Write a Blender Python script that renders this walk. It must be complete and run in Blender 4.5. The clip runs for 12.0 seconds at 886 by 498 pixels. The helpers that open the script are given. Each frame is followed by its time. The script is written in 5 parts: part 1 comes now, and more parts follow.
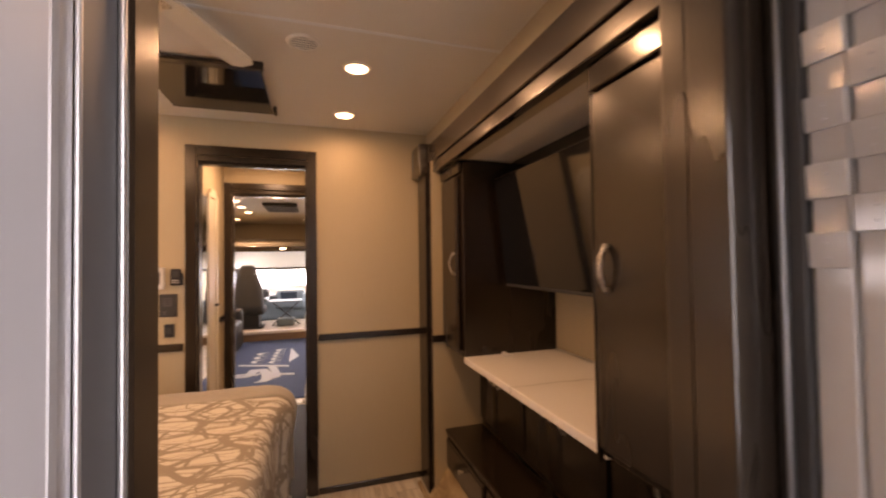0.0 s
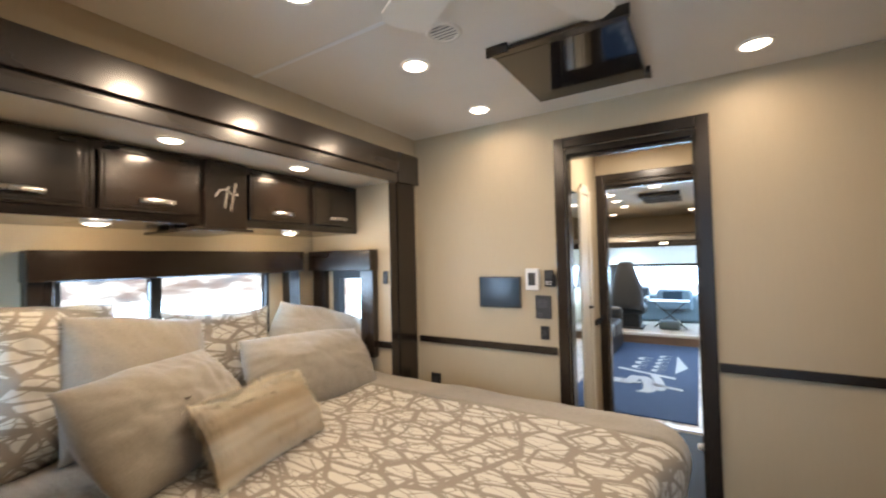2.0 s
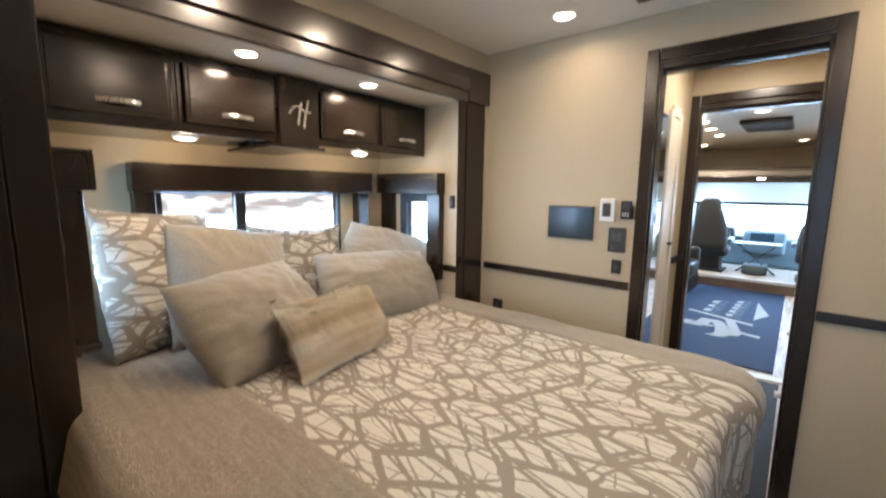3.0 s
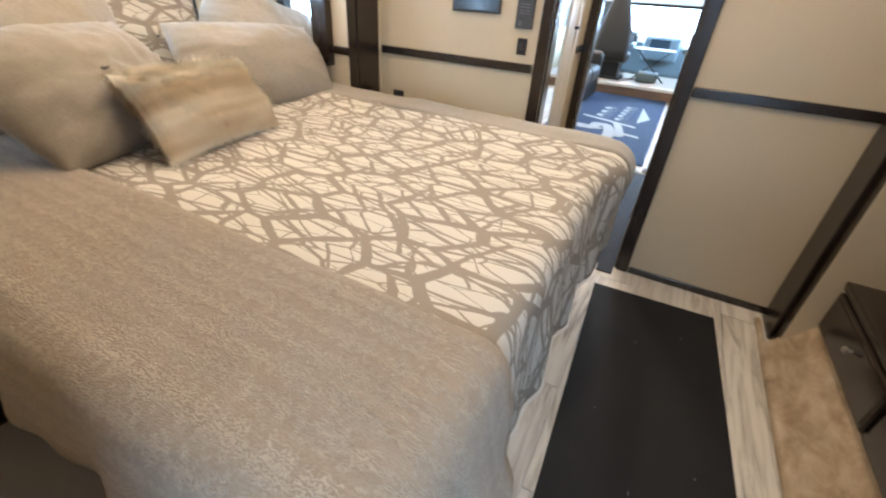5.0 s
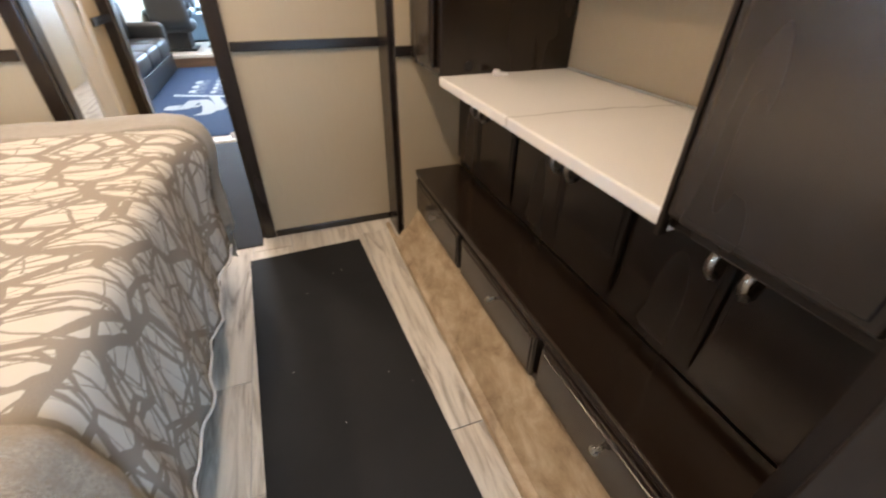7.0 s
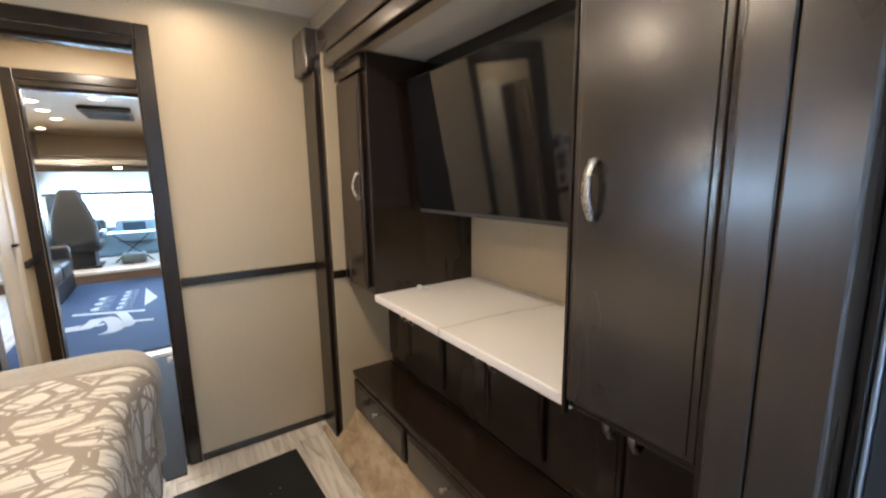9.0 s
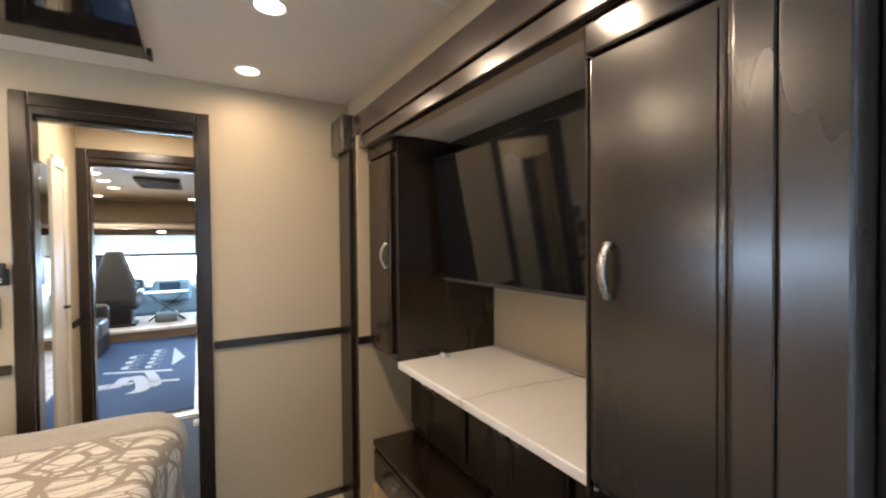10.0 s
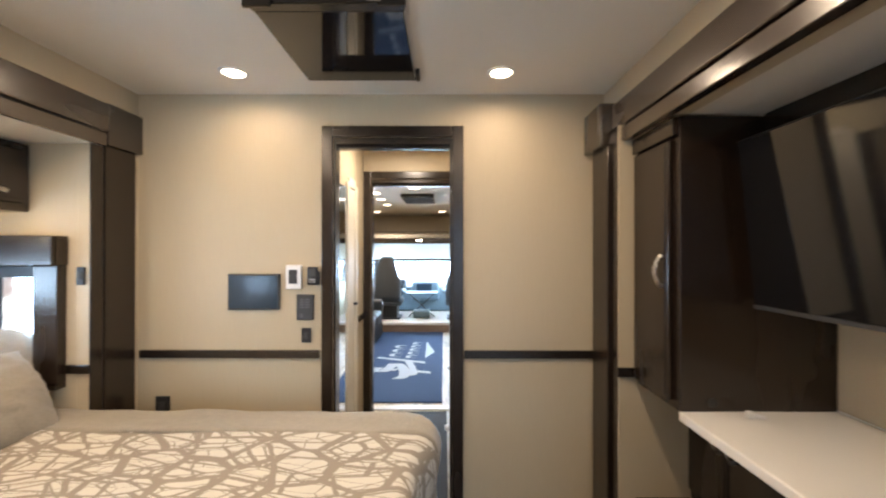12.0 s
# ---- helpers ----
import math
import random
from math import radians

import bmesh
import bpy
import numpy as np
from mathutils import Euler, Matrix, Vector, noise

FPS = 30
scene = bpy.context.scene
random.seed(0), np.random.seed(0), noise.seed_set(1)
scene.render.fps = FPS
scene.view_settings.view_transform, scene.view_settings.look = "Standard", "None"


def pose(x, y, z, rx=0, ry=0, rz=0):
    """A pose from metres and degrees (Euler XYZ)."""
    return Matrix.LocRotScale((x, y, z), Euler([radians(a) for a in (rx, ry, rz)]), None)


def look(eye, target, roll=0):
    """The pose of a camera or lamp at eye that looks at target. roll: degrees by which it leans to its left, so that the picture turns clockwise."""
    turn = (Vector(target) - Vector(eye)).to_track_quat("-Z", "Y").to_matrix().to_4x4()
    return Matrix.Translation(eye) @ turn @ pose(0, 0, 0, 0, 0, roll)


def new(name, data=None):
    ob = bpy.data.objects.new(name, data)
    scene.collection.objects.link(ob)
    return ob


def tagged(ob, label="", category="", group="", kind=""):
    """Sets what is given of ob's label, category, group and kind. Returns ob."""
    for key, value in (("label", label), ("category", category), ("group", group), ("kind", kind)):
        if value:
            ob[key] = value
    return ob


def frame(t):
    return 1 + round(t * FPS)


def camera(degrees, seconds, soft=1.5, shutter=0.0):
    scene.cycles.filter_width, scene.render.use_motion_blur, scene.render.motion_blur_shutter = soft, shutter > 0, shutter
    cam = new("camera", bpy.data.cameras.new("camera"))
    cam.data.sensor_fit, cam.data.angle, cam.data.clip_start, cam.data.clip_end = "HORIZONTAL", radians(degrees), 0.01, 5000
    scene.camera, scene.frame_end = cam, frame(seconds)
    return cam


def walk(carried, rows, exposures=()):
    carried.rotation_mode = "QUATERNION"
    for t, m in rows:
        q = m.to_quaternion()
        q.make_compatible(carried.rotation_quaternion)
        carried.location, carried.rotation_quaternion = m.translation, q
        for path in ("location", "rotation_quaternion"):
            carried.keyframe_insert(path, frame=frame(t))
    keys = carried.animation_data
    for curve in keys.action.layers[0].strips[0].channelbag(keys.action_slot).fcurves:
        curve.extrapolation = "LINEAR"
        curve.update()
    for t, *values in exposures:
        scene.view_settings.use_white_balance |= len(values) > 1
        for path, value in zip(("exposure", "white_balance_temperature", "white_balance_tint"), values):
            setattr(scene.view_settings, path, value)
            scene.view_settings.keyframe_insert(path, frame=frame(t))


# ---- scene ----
cam = camera(94.26, 12.0, soft=2.1, shutter=0.4)
PATH = [
    (0, (0.211, 0.023, 1.346), (0.814, 1.929, 1.392), -0.84),
    (0.5, (0.194, 0.174, 1.359), (0.458, 2.156, 1.407), -1.06),
    (1, (0.273, 0.357, 1.360), (0.039, 2.342, 1.430), -1.37),
    (1.5, (0.240, 0.422, 1.362), (-0.460, 2.294, 1.441), -1.54),
    (2, (0.181, 0.436, 1.375), (-0.877, 2.133, 1.429), -1.34),
    (2.5, (0.159, 0.438, 1.377), (-1.083, 2.005, 1.336), -0.48),
    (3, (0.145, 0.450, 1.352), (-1.145, 1.951, 1.067), 0.76),
    (3.2, (0.138, 0.460, 1.335), (-1.139, 1.947, 0.938), 1.56),
    (5, (0.168, 0.490, 1.183), (-0.587, 2.009, 0.122), 4.00),
    (5.5, (0.251, 0.523, 1.186), (-0.169, 2.115, 0.051), 2.93),
    (6, (0.367, 0.546, 1.172), (0.313, 2.164, -0.002), 1.79),
    (6.5, (0.401, 0.535, 1.158), (0.718, 2.120, -0.020), 1.14),
    (7, (0.400, 0.519, 1.159), (0.990, 2.068, 0.040), 0.76),
    (7.2, (0.377, 0.506, 1.167), (1.073, 2.047, 0.099), 0.94),
    (9, (0.217, 0.356, 1.343), (1.311, 1.995, 1.006), -0.90),
    (9.5, (0.199, 0.328, 1.364), (1.291, 1.996, 1.208), -0.79),
    (10, (0.182, 0.309, 1.379), (1.203, 2.028, 1.342), -0.52),
    (10.5, (0.176, 0.333, 1.386), (1.005, 2.154, 1.402), -0.20),
    (11, (0.152, 0.399, 1.398), (0.729, 2.314, 1.427), -0.00),
    (11.5, (0.161, 0.492, 1.401), (0.443, 2.472, 1.422), 0.06),
    (12, (0.141, 0.577, 1.389), (0.136, 2.577, 1.396), 0.05),
]
walk(cam, [(t, look(eye, target, roll)) for t, eye, target, roll in PATH],
     exposures=[(0.0, -0.45, 15000, 46), (0.5, -0.05, 15000, 38), (1.0, 0.11, 9000, 21), (1.5, -0.02, 7200, 16), (3.2, -0.05, 6700, 14), (5.0, 0.32, 6800, 14), (6.5, 0.44, 6900, 15), (7.2, 0.52, 7300, 18), (9.0, 0.42, 6750, 14), (10.5, 0.2, 7300, 17), (11.0, 0.23, 7100, 15), (12.0, 0.21, 7150, 15)])

# ---- world and light ----
world = bpy.data.worlds.new("world")
scene.world = world
world.use_nodes = True
sky = world.node_tree.nodes.new("ShaderNodeTexSky")
sky.sky_type, sky.sun_disc, sky.sun_elevation, sky.sun_rotation = "NISHITA", False, radians(45), radians(200)
world.node_tree.links.new(sky.outputs[0], world.node_tree.nodes["Background"].inputs["Color"])
world.node_tree.nodes["Background"].inputs["Strength"].default_value = 0.12

WARM = (1.0, 0.84, 0.65)
WHITE = (1.0, 0.93, 0.82)
DAY = (0.42, 0.68, 1.0)


def area_lamp(name, place, energy, size, colour, down=True, target=None, size_y=None, spread=180):
    data = bpy.data.lights.new(name, "AREA")
    data.energy, data.color, data.size, data.spread = energy, colour, size, radians(spread)
    data.shape = "DISK" if size_y is None else "RECTANGLE"
    if size_y is not None:
        data.size_y = size_y
    ob = new(name, data)
    ob.matrix_world = look(place, target or (place[0], place[1] + 0.0001, place[2] - 1))
    return ob


CEIL = 2.13
ROOM_LIGHTS = [(0.378, 2.285), (0.388, 1.715), (-0.736, 2.285), (-0.728, 1.722), (0.39, 1.18), (-0.745, 1.18)]
for lx, ly in ROOM_LIGHTS:
    area_lamp("ceiling_lamp", (lx, ly, CEIL - 0.022), 1.7 if ly > 2 else 4.6, 0.085, WARM, spread=175)
SLIDE_LIGHTS = [(-1.42, 1.17), (-1.43, 1.735)]
for lx, ly in SLIDE_LIGHTS:
    area_lamp("slide_lamp", (lx, ly, 1.808), 2.3, 0.07, WARM, spread=165)
PUCKS = [(-1.69, 1.04), (-1.69, 1.88)]
for lx, ly in PUCKS:
    data = bpy.data.lights.new("puck_lamp", "POINT")
    data.energy, data.color, data.shadow_soft_size = 2.6, (1.0, 0.82, 0.56), 0.02
    new("puck_lamp", data).location = (lx, ly, 1.495)
# daylight in the window openings
area_lamp("window_daylight", (-2.02, 1.47, 1.08), 27, 0.9, DAY, target=(0, 1.47, 0.9), size_y=0.45)
area_lamp("end_window_daylight", (-1.6, 2.34, 1.12), 2.4, 0.2, DAY, target=(-1.6, 0, 1.0), size_y=0.36)
area_lamp("end_window_daylight", (-1.6, 0.53, 1.12), 4.5, 0.2, DAY, target=(-1.6, 3, 1.0), size_y=0.36)
area_lamp("windshield_daylight", (-0.3, 9.75, 1.2), 420, 2.0, DAY, target=(-0.3, 4, 0.6), size_y=0.8)
# Cab side windows stay out of view; their light is added to brighten dash and carpet
for sx in (-1.45, 1.04):
    area_lamp("cab_side_daylight", (sx, 8.35, 1.0), 70, 0.65, DAY, target=(-0.2, 8.3, 0.7), size_y=0.4)
# Unseen fill without a fixture, added to brighten the corridor
area_lamp("corridor_fill", (-0.1, 3.05, CEIL - 0.03), 9.5, 0.1, WHITE)
area_lamp("lounge_lamp", (-0.25, 5.5, CEIL - 0.03), 22, 0.1, WHITE)
area_lamp("lounge_lamp", (-0.8, 7.2, CEIL - 0.03), 22, 0.1, WHITE)
# Unseen source, added for the bluish daylight that comes from the rear
area_lamp("washroom_added_daylight", (0.90, -0.55, 1.2), 38, 0.75, DAY, target=(-0.6, 0.6, 0.75), size_y=1.1)
# Warm fill with no fixture, added to lift the washroom walls
area_lamp("washroom_fill", (0.45, -0.55, CEIL - 0.03), 1.5, 0.14, WARM)


# ---- materials ----
def material(name, colour, rough=0.5, metal=0.0, spec=0.5):
    m = bpy.data.materials.new(name)
    m.use_nodes = True
    b = m.node_tree.nodes["Principled BSDF"]
    b.inputs["Base Color"].default_value = (*colour, 1)
    b.inputs["Roughness"].default_value = rough
    b.inputs["Metallic"].default_value = metal
    b.inputs["Specular IOR Level"].default_value = spec
    return m


def nodes_of(m):
    return m.node_tree.nodes, m.node_tree.links, m.node_tree.nodes["Principled BSDF"]


def coords(m, scale=(1, 1, 1), turn=(0, 0, 0), kind="Object"):
    n, l, _ = nodes_of(m)
    tc, mp = n.new("ShaderNodeTexCoord"), n.new("ShaderNodeMapping")
    mp.inputs["Scale"].default_value = scale
    mp.inputs["Rotation"].default_value = turn
    l.new(tc.outputs[kind], mp.inputs["Vector"])
    return mp.outputs[0]


def noise_tex(m, vec, scale, detail=4, rough=0.55, distort=0.0):
    n, l, _ = nodes_of(m)
    t = n.new("ShaderNodeTexNoise")
    t.inputs["Scale"].default_value, t.inputs["Detail"].default_value = scale, detail
    t.inputs["Roughness"].default_value, t.inputs["Distortion"].default_value = rough, distort
    l.new(vec, t.inputs["Vector"])
    return t.outputs["Fac"]


def ramp(m, fac, stops):
    n, l, _ = nodes_of(m)
    r = n.new("ShaderNodeValToRGB")
    while len(r.color_ramp.elements) < len(stops):
        r.color_ramp.elements.new(0.5)
    for e, (p, c) in zip(r.color_ramp.elements, stops):
        e.position, e.color = p, (*c, 1)
    l.new(fac, r.inputs[0])
    return r.outputs[0]


def mix(m, fac, a, b, mode="MIX"):
    n, l, _ = nodes_of(m)
    x = n.new("ShaderNodeMix")
    x.data_type, x.blend_type = "RGBA", mode
    for sock, v in ((x.inputs[0], fac), (x.inputs[6], a), (x.inputs[7], b)):
        if isinstance(v, (int, float)):
            sock.default_value = v
        elif isinstance(v, tuple):
            sock.default_value = (*v, 1)
        else:
            l.new(v, sock)
    return x.outputs[2]


def calc(m, op, a, b=0.0):
    n, l, _ = nodes_of(m)
    x = n.new("ShaderNodeMath")
    x.operation = op
    for sock, v in zip(x.inputs, (a, b)):
        if isinstance(v, (int, float)):
            sock.default_value = v
        else:
            l.new(v, sock)
    return x.outputs[0]


def bump(m, height, strength=0.2, distance=0.002):
    n, l, b = nodes_of(m)
    x = n.new("ShaderNodeBump")
    x.inputs["Strength"].default_value, x.inputs["Distance"].default_value = strength, distance
    l.new(height, x.inputs["Height"])
    l.new(x.outputs[0], b.inputs["Normal"])


def paint(m, colour=None, rough=None):
    n, l, b = nodes_of(m)
    if colour is not None:
        l.new(colour, b.inputs["Base Color"])
    if rough is not None:
        l.new(rough, b.inputs["Roughness"])


def spread_to(m, fac, lo, hi):
    n, l, _ = nodes_of(m)
    x = n.new("ShaderNodeMapRange")
    x.inputs["To Min"].default_value, x.inputs["To Max"].default_value = lo, hi
    l.new(fac, x.inputs[0])
    return x.outputs[0]


def island(m):
    n, _, _ = nodes_of(m)
    return n.new("ShaderNodeObjectInfo").outputs["Random"]


def espresso(name, grain_axis, smooth=0.12, dull=0.38, spec=0.62, tone=1.0):
    """Dark stained maple under glossy lacquer, grain along one axis."""
    m = material(name, (0.03, 0.018, 0.012), 0.3, spec=spec)
    s = [34.0, 34.0, 34.0]
    s[grain_axis] = 1.6
    g = noise_tex(m, coords(m, s), 1.0, 6, 0.6, 0.6)
    w = noise_tex(m, coords(m), 2.2, 1)
    base = ramp(m, g, [(0.3, (0.0090 * tone, 0.0054 * tone, 0.0036 * tone)), (0.7, (0.0165 * tone, 0.0100 * tone, 0.0068 * tone))])
    paint(m, mix(m, spread_to(m, w, 0.0, 0.4), base, (0.018 * tone, 0.0112 * tone, 0.0078 * tone)), spread_to(m, noise_tex(m, coords(m, [4.0 if k != grain_axis else 0.8 for k in range(3)]), 1.0, 3), smooth, dull))
    bs = nodes_of(m)[2]
    bs.inputs["Specular Tint"].default_value = (1.0, 0.96, 0.92, 1.0)
    s2 = [8.0, 8.0, 8.0]
    s2[grain_axis] = 3.0
    bump(m, noise_tex(m, coords(m, s2), 1.0, 2), 0.05, 0.01)
    return m


M_WOOD_Z, M_WOOD_Y, M_WOOD_X = espresso("espresso_wood_upright", 2, tone=1.3), espresso("espresso_wood_lengthwise", 1, 0.10, 0.26, 0.75, 1.25), espresso("espresso_wood_across", 0, 0.14, 0.36, 0.8)

# Beam copy of the wood: tone raised so the base colour carries its grey sheen
M_WOOD_BEAM = espresso("sheen_toned_espresso_wood_lengthwise", 1, 0.14, 0.36, 1.0, 2.2)
# Same wood with a lighter base, standing in for sheen on uprights and caps
M_WOOD_SHEEN = espresso("sheen_toned_espresso_wood", 2, 0.18, 0.40, 0.9, 1.6)
M_WOOD_FRONT = espresso("rubbed_espresso_wood", 2, 0.16, 0.36, 0.9, 1.3)
for _m in (M_WOOD_SHEEN, M_WOOD_FRONT, M_WOOD_BEAM):
    _b = nodes_of(_m)[2]
    _b.inputs["Coat Weight"].default_value, _b.inputs["Coat Roughness"].default_value, _b.inputs["Coat IOR"].default_value = 0.6, 0.18, 1.5

M_WALL = material("cream_wall_vinyl", (0.62, 0.53, 0.41), 0.55)
_f = noise_tex(M_WALL, coords(M_WALL, (160, 160, 9)), 1.0, 3)
_w = noise_tex(M_WALL, coords(M_WALL), 1.3, 3)
paint(M_WALL, mix(M_WALL, spread_to(M_WALL, _w, 0.0, 0.35), ramp(M_WALL, _f, [(0.3, (0.49, 0.395, 0.266)), (0.7, (0.51, 0.415, 0.282))]), (0.455, 0.37, 0.252)), spread_to(M_WALL, _f, 0.45, 0.6))
bump(M_WALL, _f, 0.12, 0.001)

M_CEIL = material("ceiling_panel", (0.70, 0.66, 0.60), 0.6)
_f = noise_tex(M_CEIL, coords(M_CEIL), 240, 2)
paint(M_CEIL, ramp(M_CEIL, noise_tex(M_CEIL, coords(M_CEIL), 1.5, 3), [(0.3, (0.68, 0.62, 0.53)), (0.7, (0.73, 0.67, 0.585))]))
bump(M_CEIL, _f, 0.1, 0.001)

M_PLANK = material("whitewashed_vinyl_plank", (0.5, 0.42, 0.33), 0.42)
_r = island(M_PLANK)
_n, _l, _b = nodes_of(M_PLANK)
_tc = _n.new("ShaderNodeTexCoord")
_sh = _n.new("ShaderNodeVectorMath")
_sh.operation = "ADD"
_cx = _n.new("ShaderNodeCombineXYZ")
_l.new(calc(M_PLANK, "MULTIPLY", _r, 37.0), _cx.inputs[0])
_l.new(calc(M_PLANK, "MULTIPLY", _r, 61.0), _cx.inputs[2])
_l.new(_tc.outputs["Object"], _sh.inputs[0])
_l.new(_cx.outputs[0], _sh.inputs[1])
_mp = _n.new("ShaderNodeMapping")
_mp.inputs["Scale"].default_value = (22, 2.2, 1)
_l.new(_sh.outputs[0], _mp.inputs[0])
_g = noise_tex(M_PLANK, _mp.outputs[0], 1.0, 7, 0.62, 1.1)
_c = ramp(M_PLANK, _g, [(0.30, (0.20, 0.16, 0.13)), (0.42, (0.46, 0.41, 0.34)), (0.54, (0.64, 0.59, 0.51)), (0.75, (0.72, 0.67, 0.59))])
paint(M_PLANK, mix(M_PLANK, spread_to(M_PLANK, _r, 0.0, 0.3), _c, (0.50, 0.42, 0.33)), spread_to(M_PLANK, _g, 0.5, 0.34))
bump(M_PLANK, _g, 0.15, 0.001)

M_RAMP = material("tan_marbled_vinyl", (0.4, 0.3, 0.2), 0.5)
_g = noise_tex(M_RAMP, coords(M_RAMP, (13, 8, 13)), 1.0, 7, 0.7, 0.4)
paint(M_RAMP, ramp(M_RAMP, _g, [(0.32, (0.24, 0.165, 0.10)), (0.5, (0.39, 0.29, 0.185)), (0.7, (0.53, 0.43, 0.31))]), spread_to(M_RAMP, _g, 0.5, 0.38))
bump(M_RAMP, _g, 0.1, 0.001)

M_RUBBER = material("black_ribbed_mat", (0.007, 0.007, 0.008), 0.7, spec=0.3)
_g = noise_tex(M_RUBBER, coords(M_RUBBER, (260, 12, 1)), 1.0, 2)
_d = noise_tex(M_RUBBER, coords(M_RUBBER), 3.0, 5)
paint(M_RUBBER, ramp(M_RUBBER, _d, [(0.35, (0.006, 0.006, 0.007)), (0.75, (0.012, 0.012, 0.0125))]))
bump(M_RUBBER, _g, 0.4, 0.001)

M_BLUE = material("blue_printed_carpet", (0.02, 0.05, 0.13), 0.9)
_g = noise_tex(M_BLUE, coords(M_BLUE), 180, 3)
paint(M_BLUE, ramp(M_BLUE, _g, [(0.3, (0.014, 0.048, 0.14)), (0.7, (0.03, 0.085, 0.22))]))
bump(M_BLUE, _g, 0.5, 0.004)
M_PRINT = material("pale_print", (0.45, 0.55, 0.68), 0.85)

M_LEGEND = material("faded_grey_print", (0.16, 0.16, 0.165), 0.6)

M_QUARTZ = material("white_veined_counter", (0.78, 0.75, 0.70), 0.18)
_n, _l, _b = nodes_of(M_QUARTZ)
_tc = _n.new("ShaderNodeTexCoord")
_sp = _n.new("ShaderNodeSeparateXYZ")
_l.new(_tc.outputs["Object"], _sp.inputs[0])
_wob = calc(M_QUARTZ, "MULTIPLY", calc(M_QUARTZ, "SUBTRACT", noise_tex(M_QUARTZ, _tc.outputs["Object"], 5.5, 4), 0.5), 0.09)
_line = calc(M_QUARTZ, "ADD", calc(M_QUARTZ, "ADD", _sp.outputs[1], calc(M_QUARTZ, "MULTIPLY", _sp.outputs[0], 0.07)), _wob)
_off = calc(M_QUARTZ, "ABSOLUTE", _line)
_k = ramp(M_QUARTZ, calc(M_QUARTZ, "MULTIPLY", _off, 10.0), [(0.0, (0.50, 0.47, 0.43)), (0.03, (0.62, 0.59, 0.54)), (0.07, (0.78, 0.75, 0.71)), (1.0, (0.82, 0.79, 0.75))])
paint(M_QUARTZ, mix(M_QUARTZ, spread_to(M_QUARTZ, noise_tex(M_QUARTZ, coords(M_QUARTZ), 4, 4), 0, 0.12), _k, (0.72, 0.69, 0.65)))


def shard_pattern(name, pale, dark):
    """Pale cloth printed with a web of crossing taupe strokes, thick and thin."""
    m = material(name, pale, 0.9)
    n, l, _ = nodes_of(m)
    lines = None
    for scale, turn, stretch, width, ang in ((1.0, 0.45, (5.2, 8.8, 1), 0.072, 0), (1.0, -0.6, (5.6, 11.5, 1), 0.046, 1), (1.0, 1.25, (4.2, 14.0, 1), 0.045, 2), (1.0, 2.3, (5.5, 15.0, 1), 0.024, 3), (1.0, 0.05, (7.0, 17.0, 1), 0.016, 4)):
        v = coords(m, stretch, (0, 0, turn), "UV")
        wob = n.new("ShaderNodeVectorMath")
        wob.operation = "ADD"
        nz = n.new("ShaderNodeTexNoise")
        nz.inputs["Scale"].default_value = 0.9
        l.new(v, nz.inputs["Vector"])
        sc = n.new("ShaderNodeVectorMath")
        sc.operation = "SCALE"
        sc.inputs["Scale"].default_value = 0.2
        l.new(nz.outputs["Color"], sc.inputs[0])
        l.new(v, wob.inputs[0])
        l.new(sc.outputs[0], wob.inputs[1])
        vo = n.new("ShaderNodeTexVoronoi")
        vo.feature = "DISTANCE_TO_EDGE"
        vo.voronoi_dimensions = "2D"
        vo.inputs["Scale"].default_value = scale
        l.new(wob.outputs[0], vo.inputs["Vector"])
        w = spread_to(m, noise_tex(m, v, 0.8, 2), width * 0.1, width * 1.9)
        rag = calc(m, "MULTIPLY", calc(m, "SUBTRACT", noise_tex(m, coords(m, (60, 60, 1), kind="UV"), 1.0, 3), 0.5), 0.035)
        hit = calc(m, "LESS_THAN", calc(m, "ADD", vo.outputs["Distance"], rag), w)
        lines = hit if lines is None else calc(m, "MAXIMUM", lines, hit)
    weave = noise_tex(m, coords(m, (420, 420, 1), kind="UV"), 1.0, 2)
    p = ramp(m, weave, [(0.3, tuple(c * 0.92 for c in pale)), (0.7, pale)])
    d = ramp(m, weave, [(0.3, tuple(c * 0.85 for c in dark)), (0.7, dark)])
    paint(m, mix(m, lines, p, d))
    bump(m, weave, 0.25, 0.001)
    return m


M_SHARD = shard_pattern("web_print_cloth", (0.60, 0.56, 0.49), (0.30, 0.255, 0.205))


def linen(name, colour, scale=380, kind="UV"):
    m = material(name, colour, 0.9)
    a = noise_tex(m, coords(m, (scale, scale * 0.12, scale), kind=kind), 1.0, 2)
    b = noise_tex(m, coords(m, (scale * 0.12, scale, scale), kind=kind), 1.0, 2)
    s = calc(m, "ADD", a, b)
    s = calc(m, "MULTIPLY", s, 0.5)
    big = noise_tex(m, coords(m, (3, 3, 3), kind=kind), 1.0, 3)
    c = ramp(m, s, [(0.35, tuple(v * 0.82 for v in colour)), (0.65, tuple(min(1, v * 1.1) for v in colour))])
    paint(m, mix(m, spread_to(m, big, 0.0, 0.16), c, tuple(v * 0.8 for v in colour)))
    bump(m, s, 0.35, 0.0015)
    n, l, bb = nodes_of(m)
    bb.inputs["Sheen Weight"].default_value = 0.2
    return m


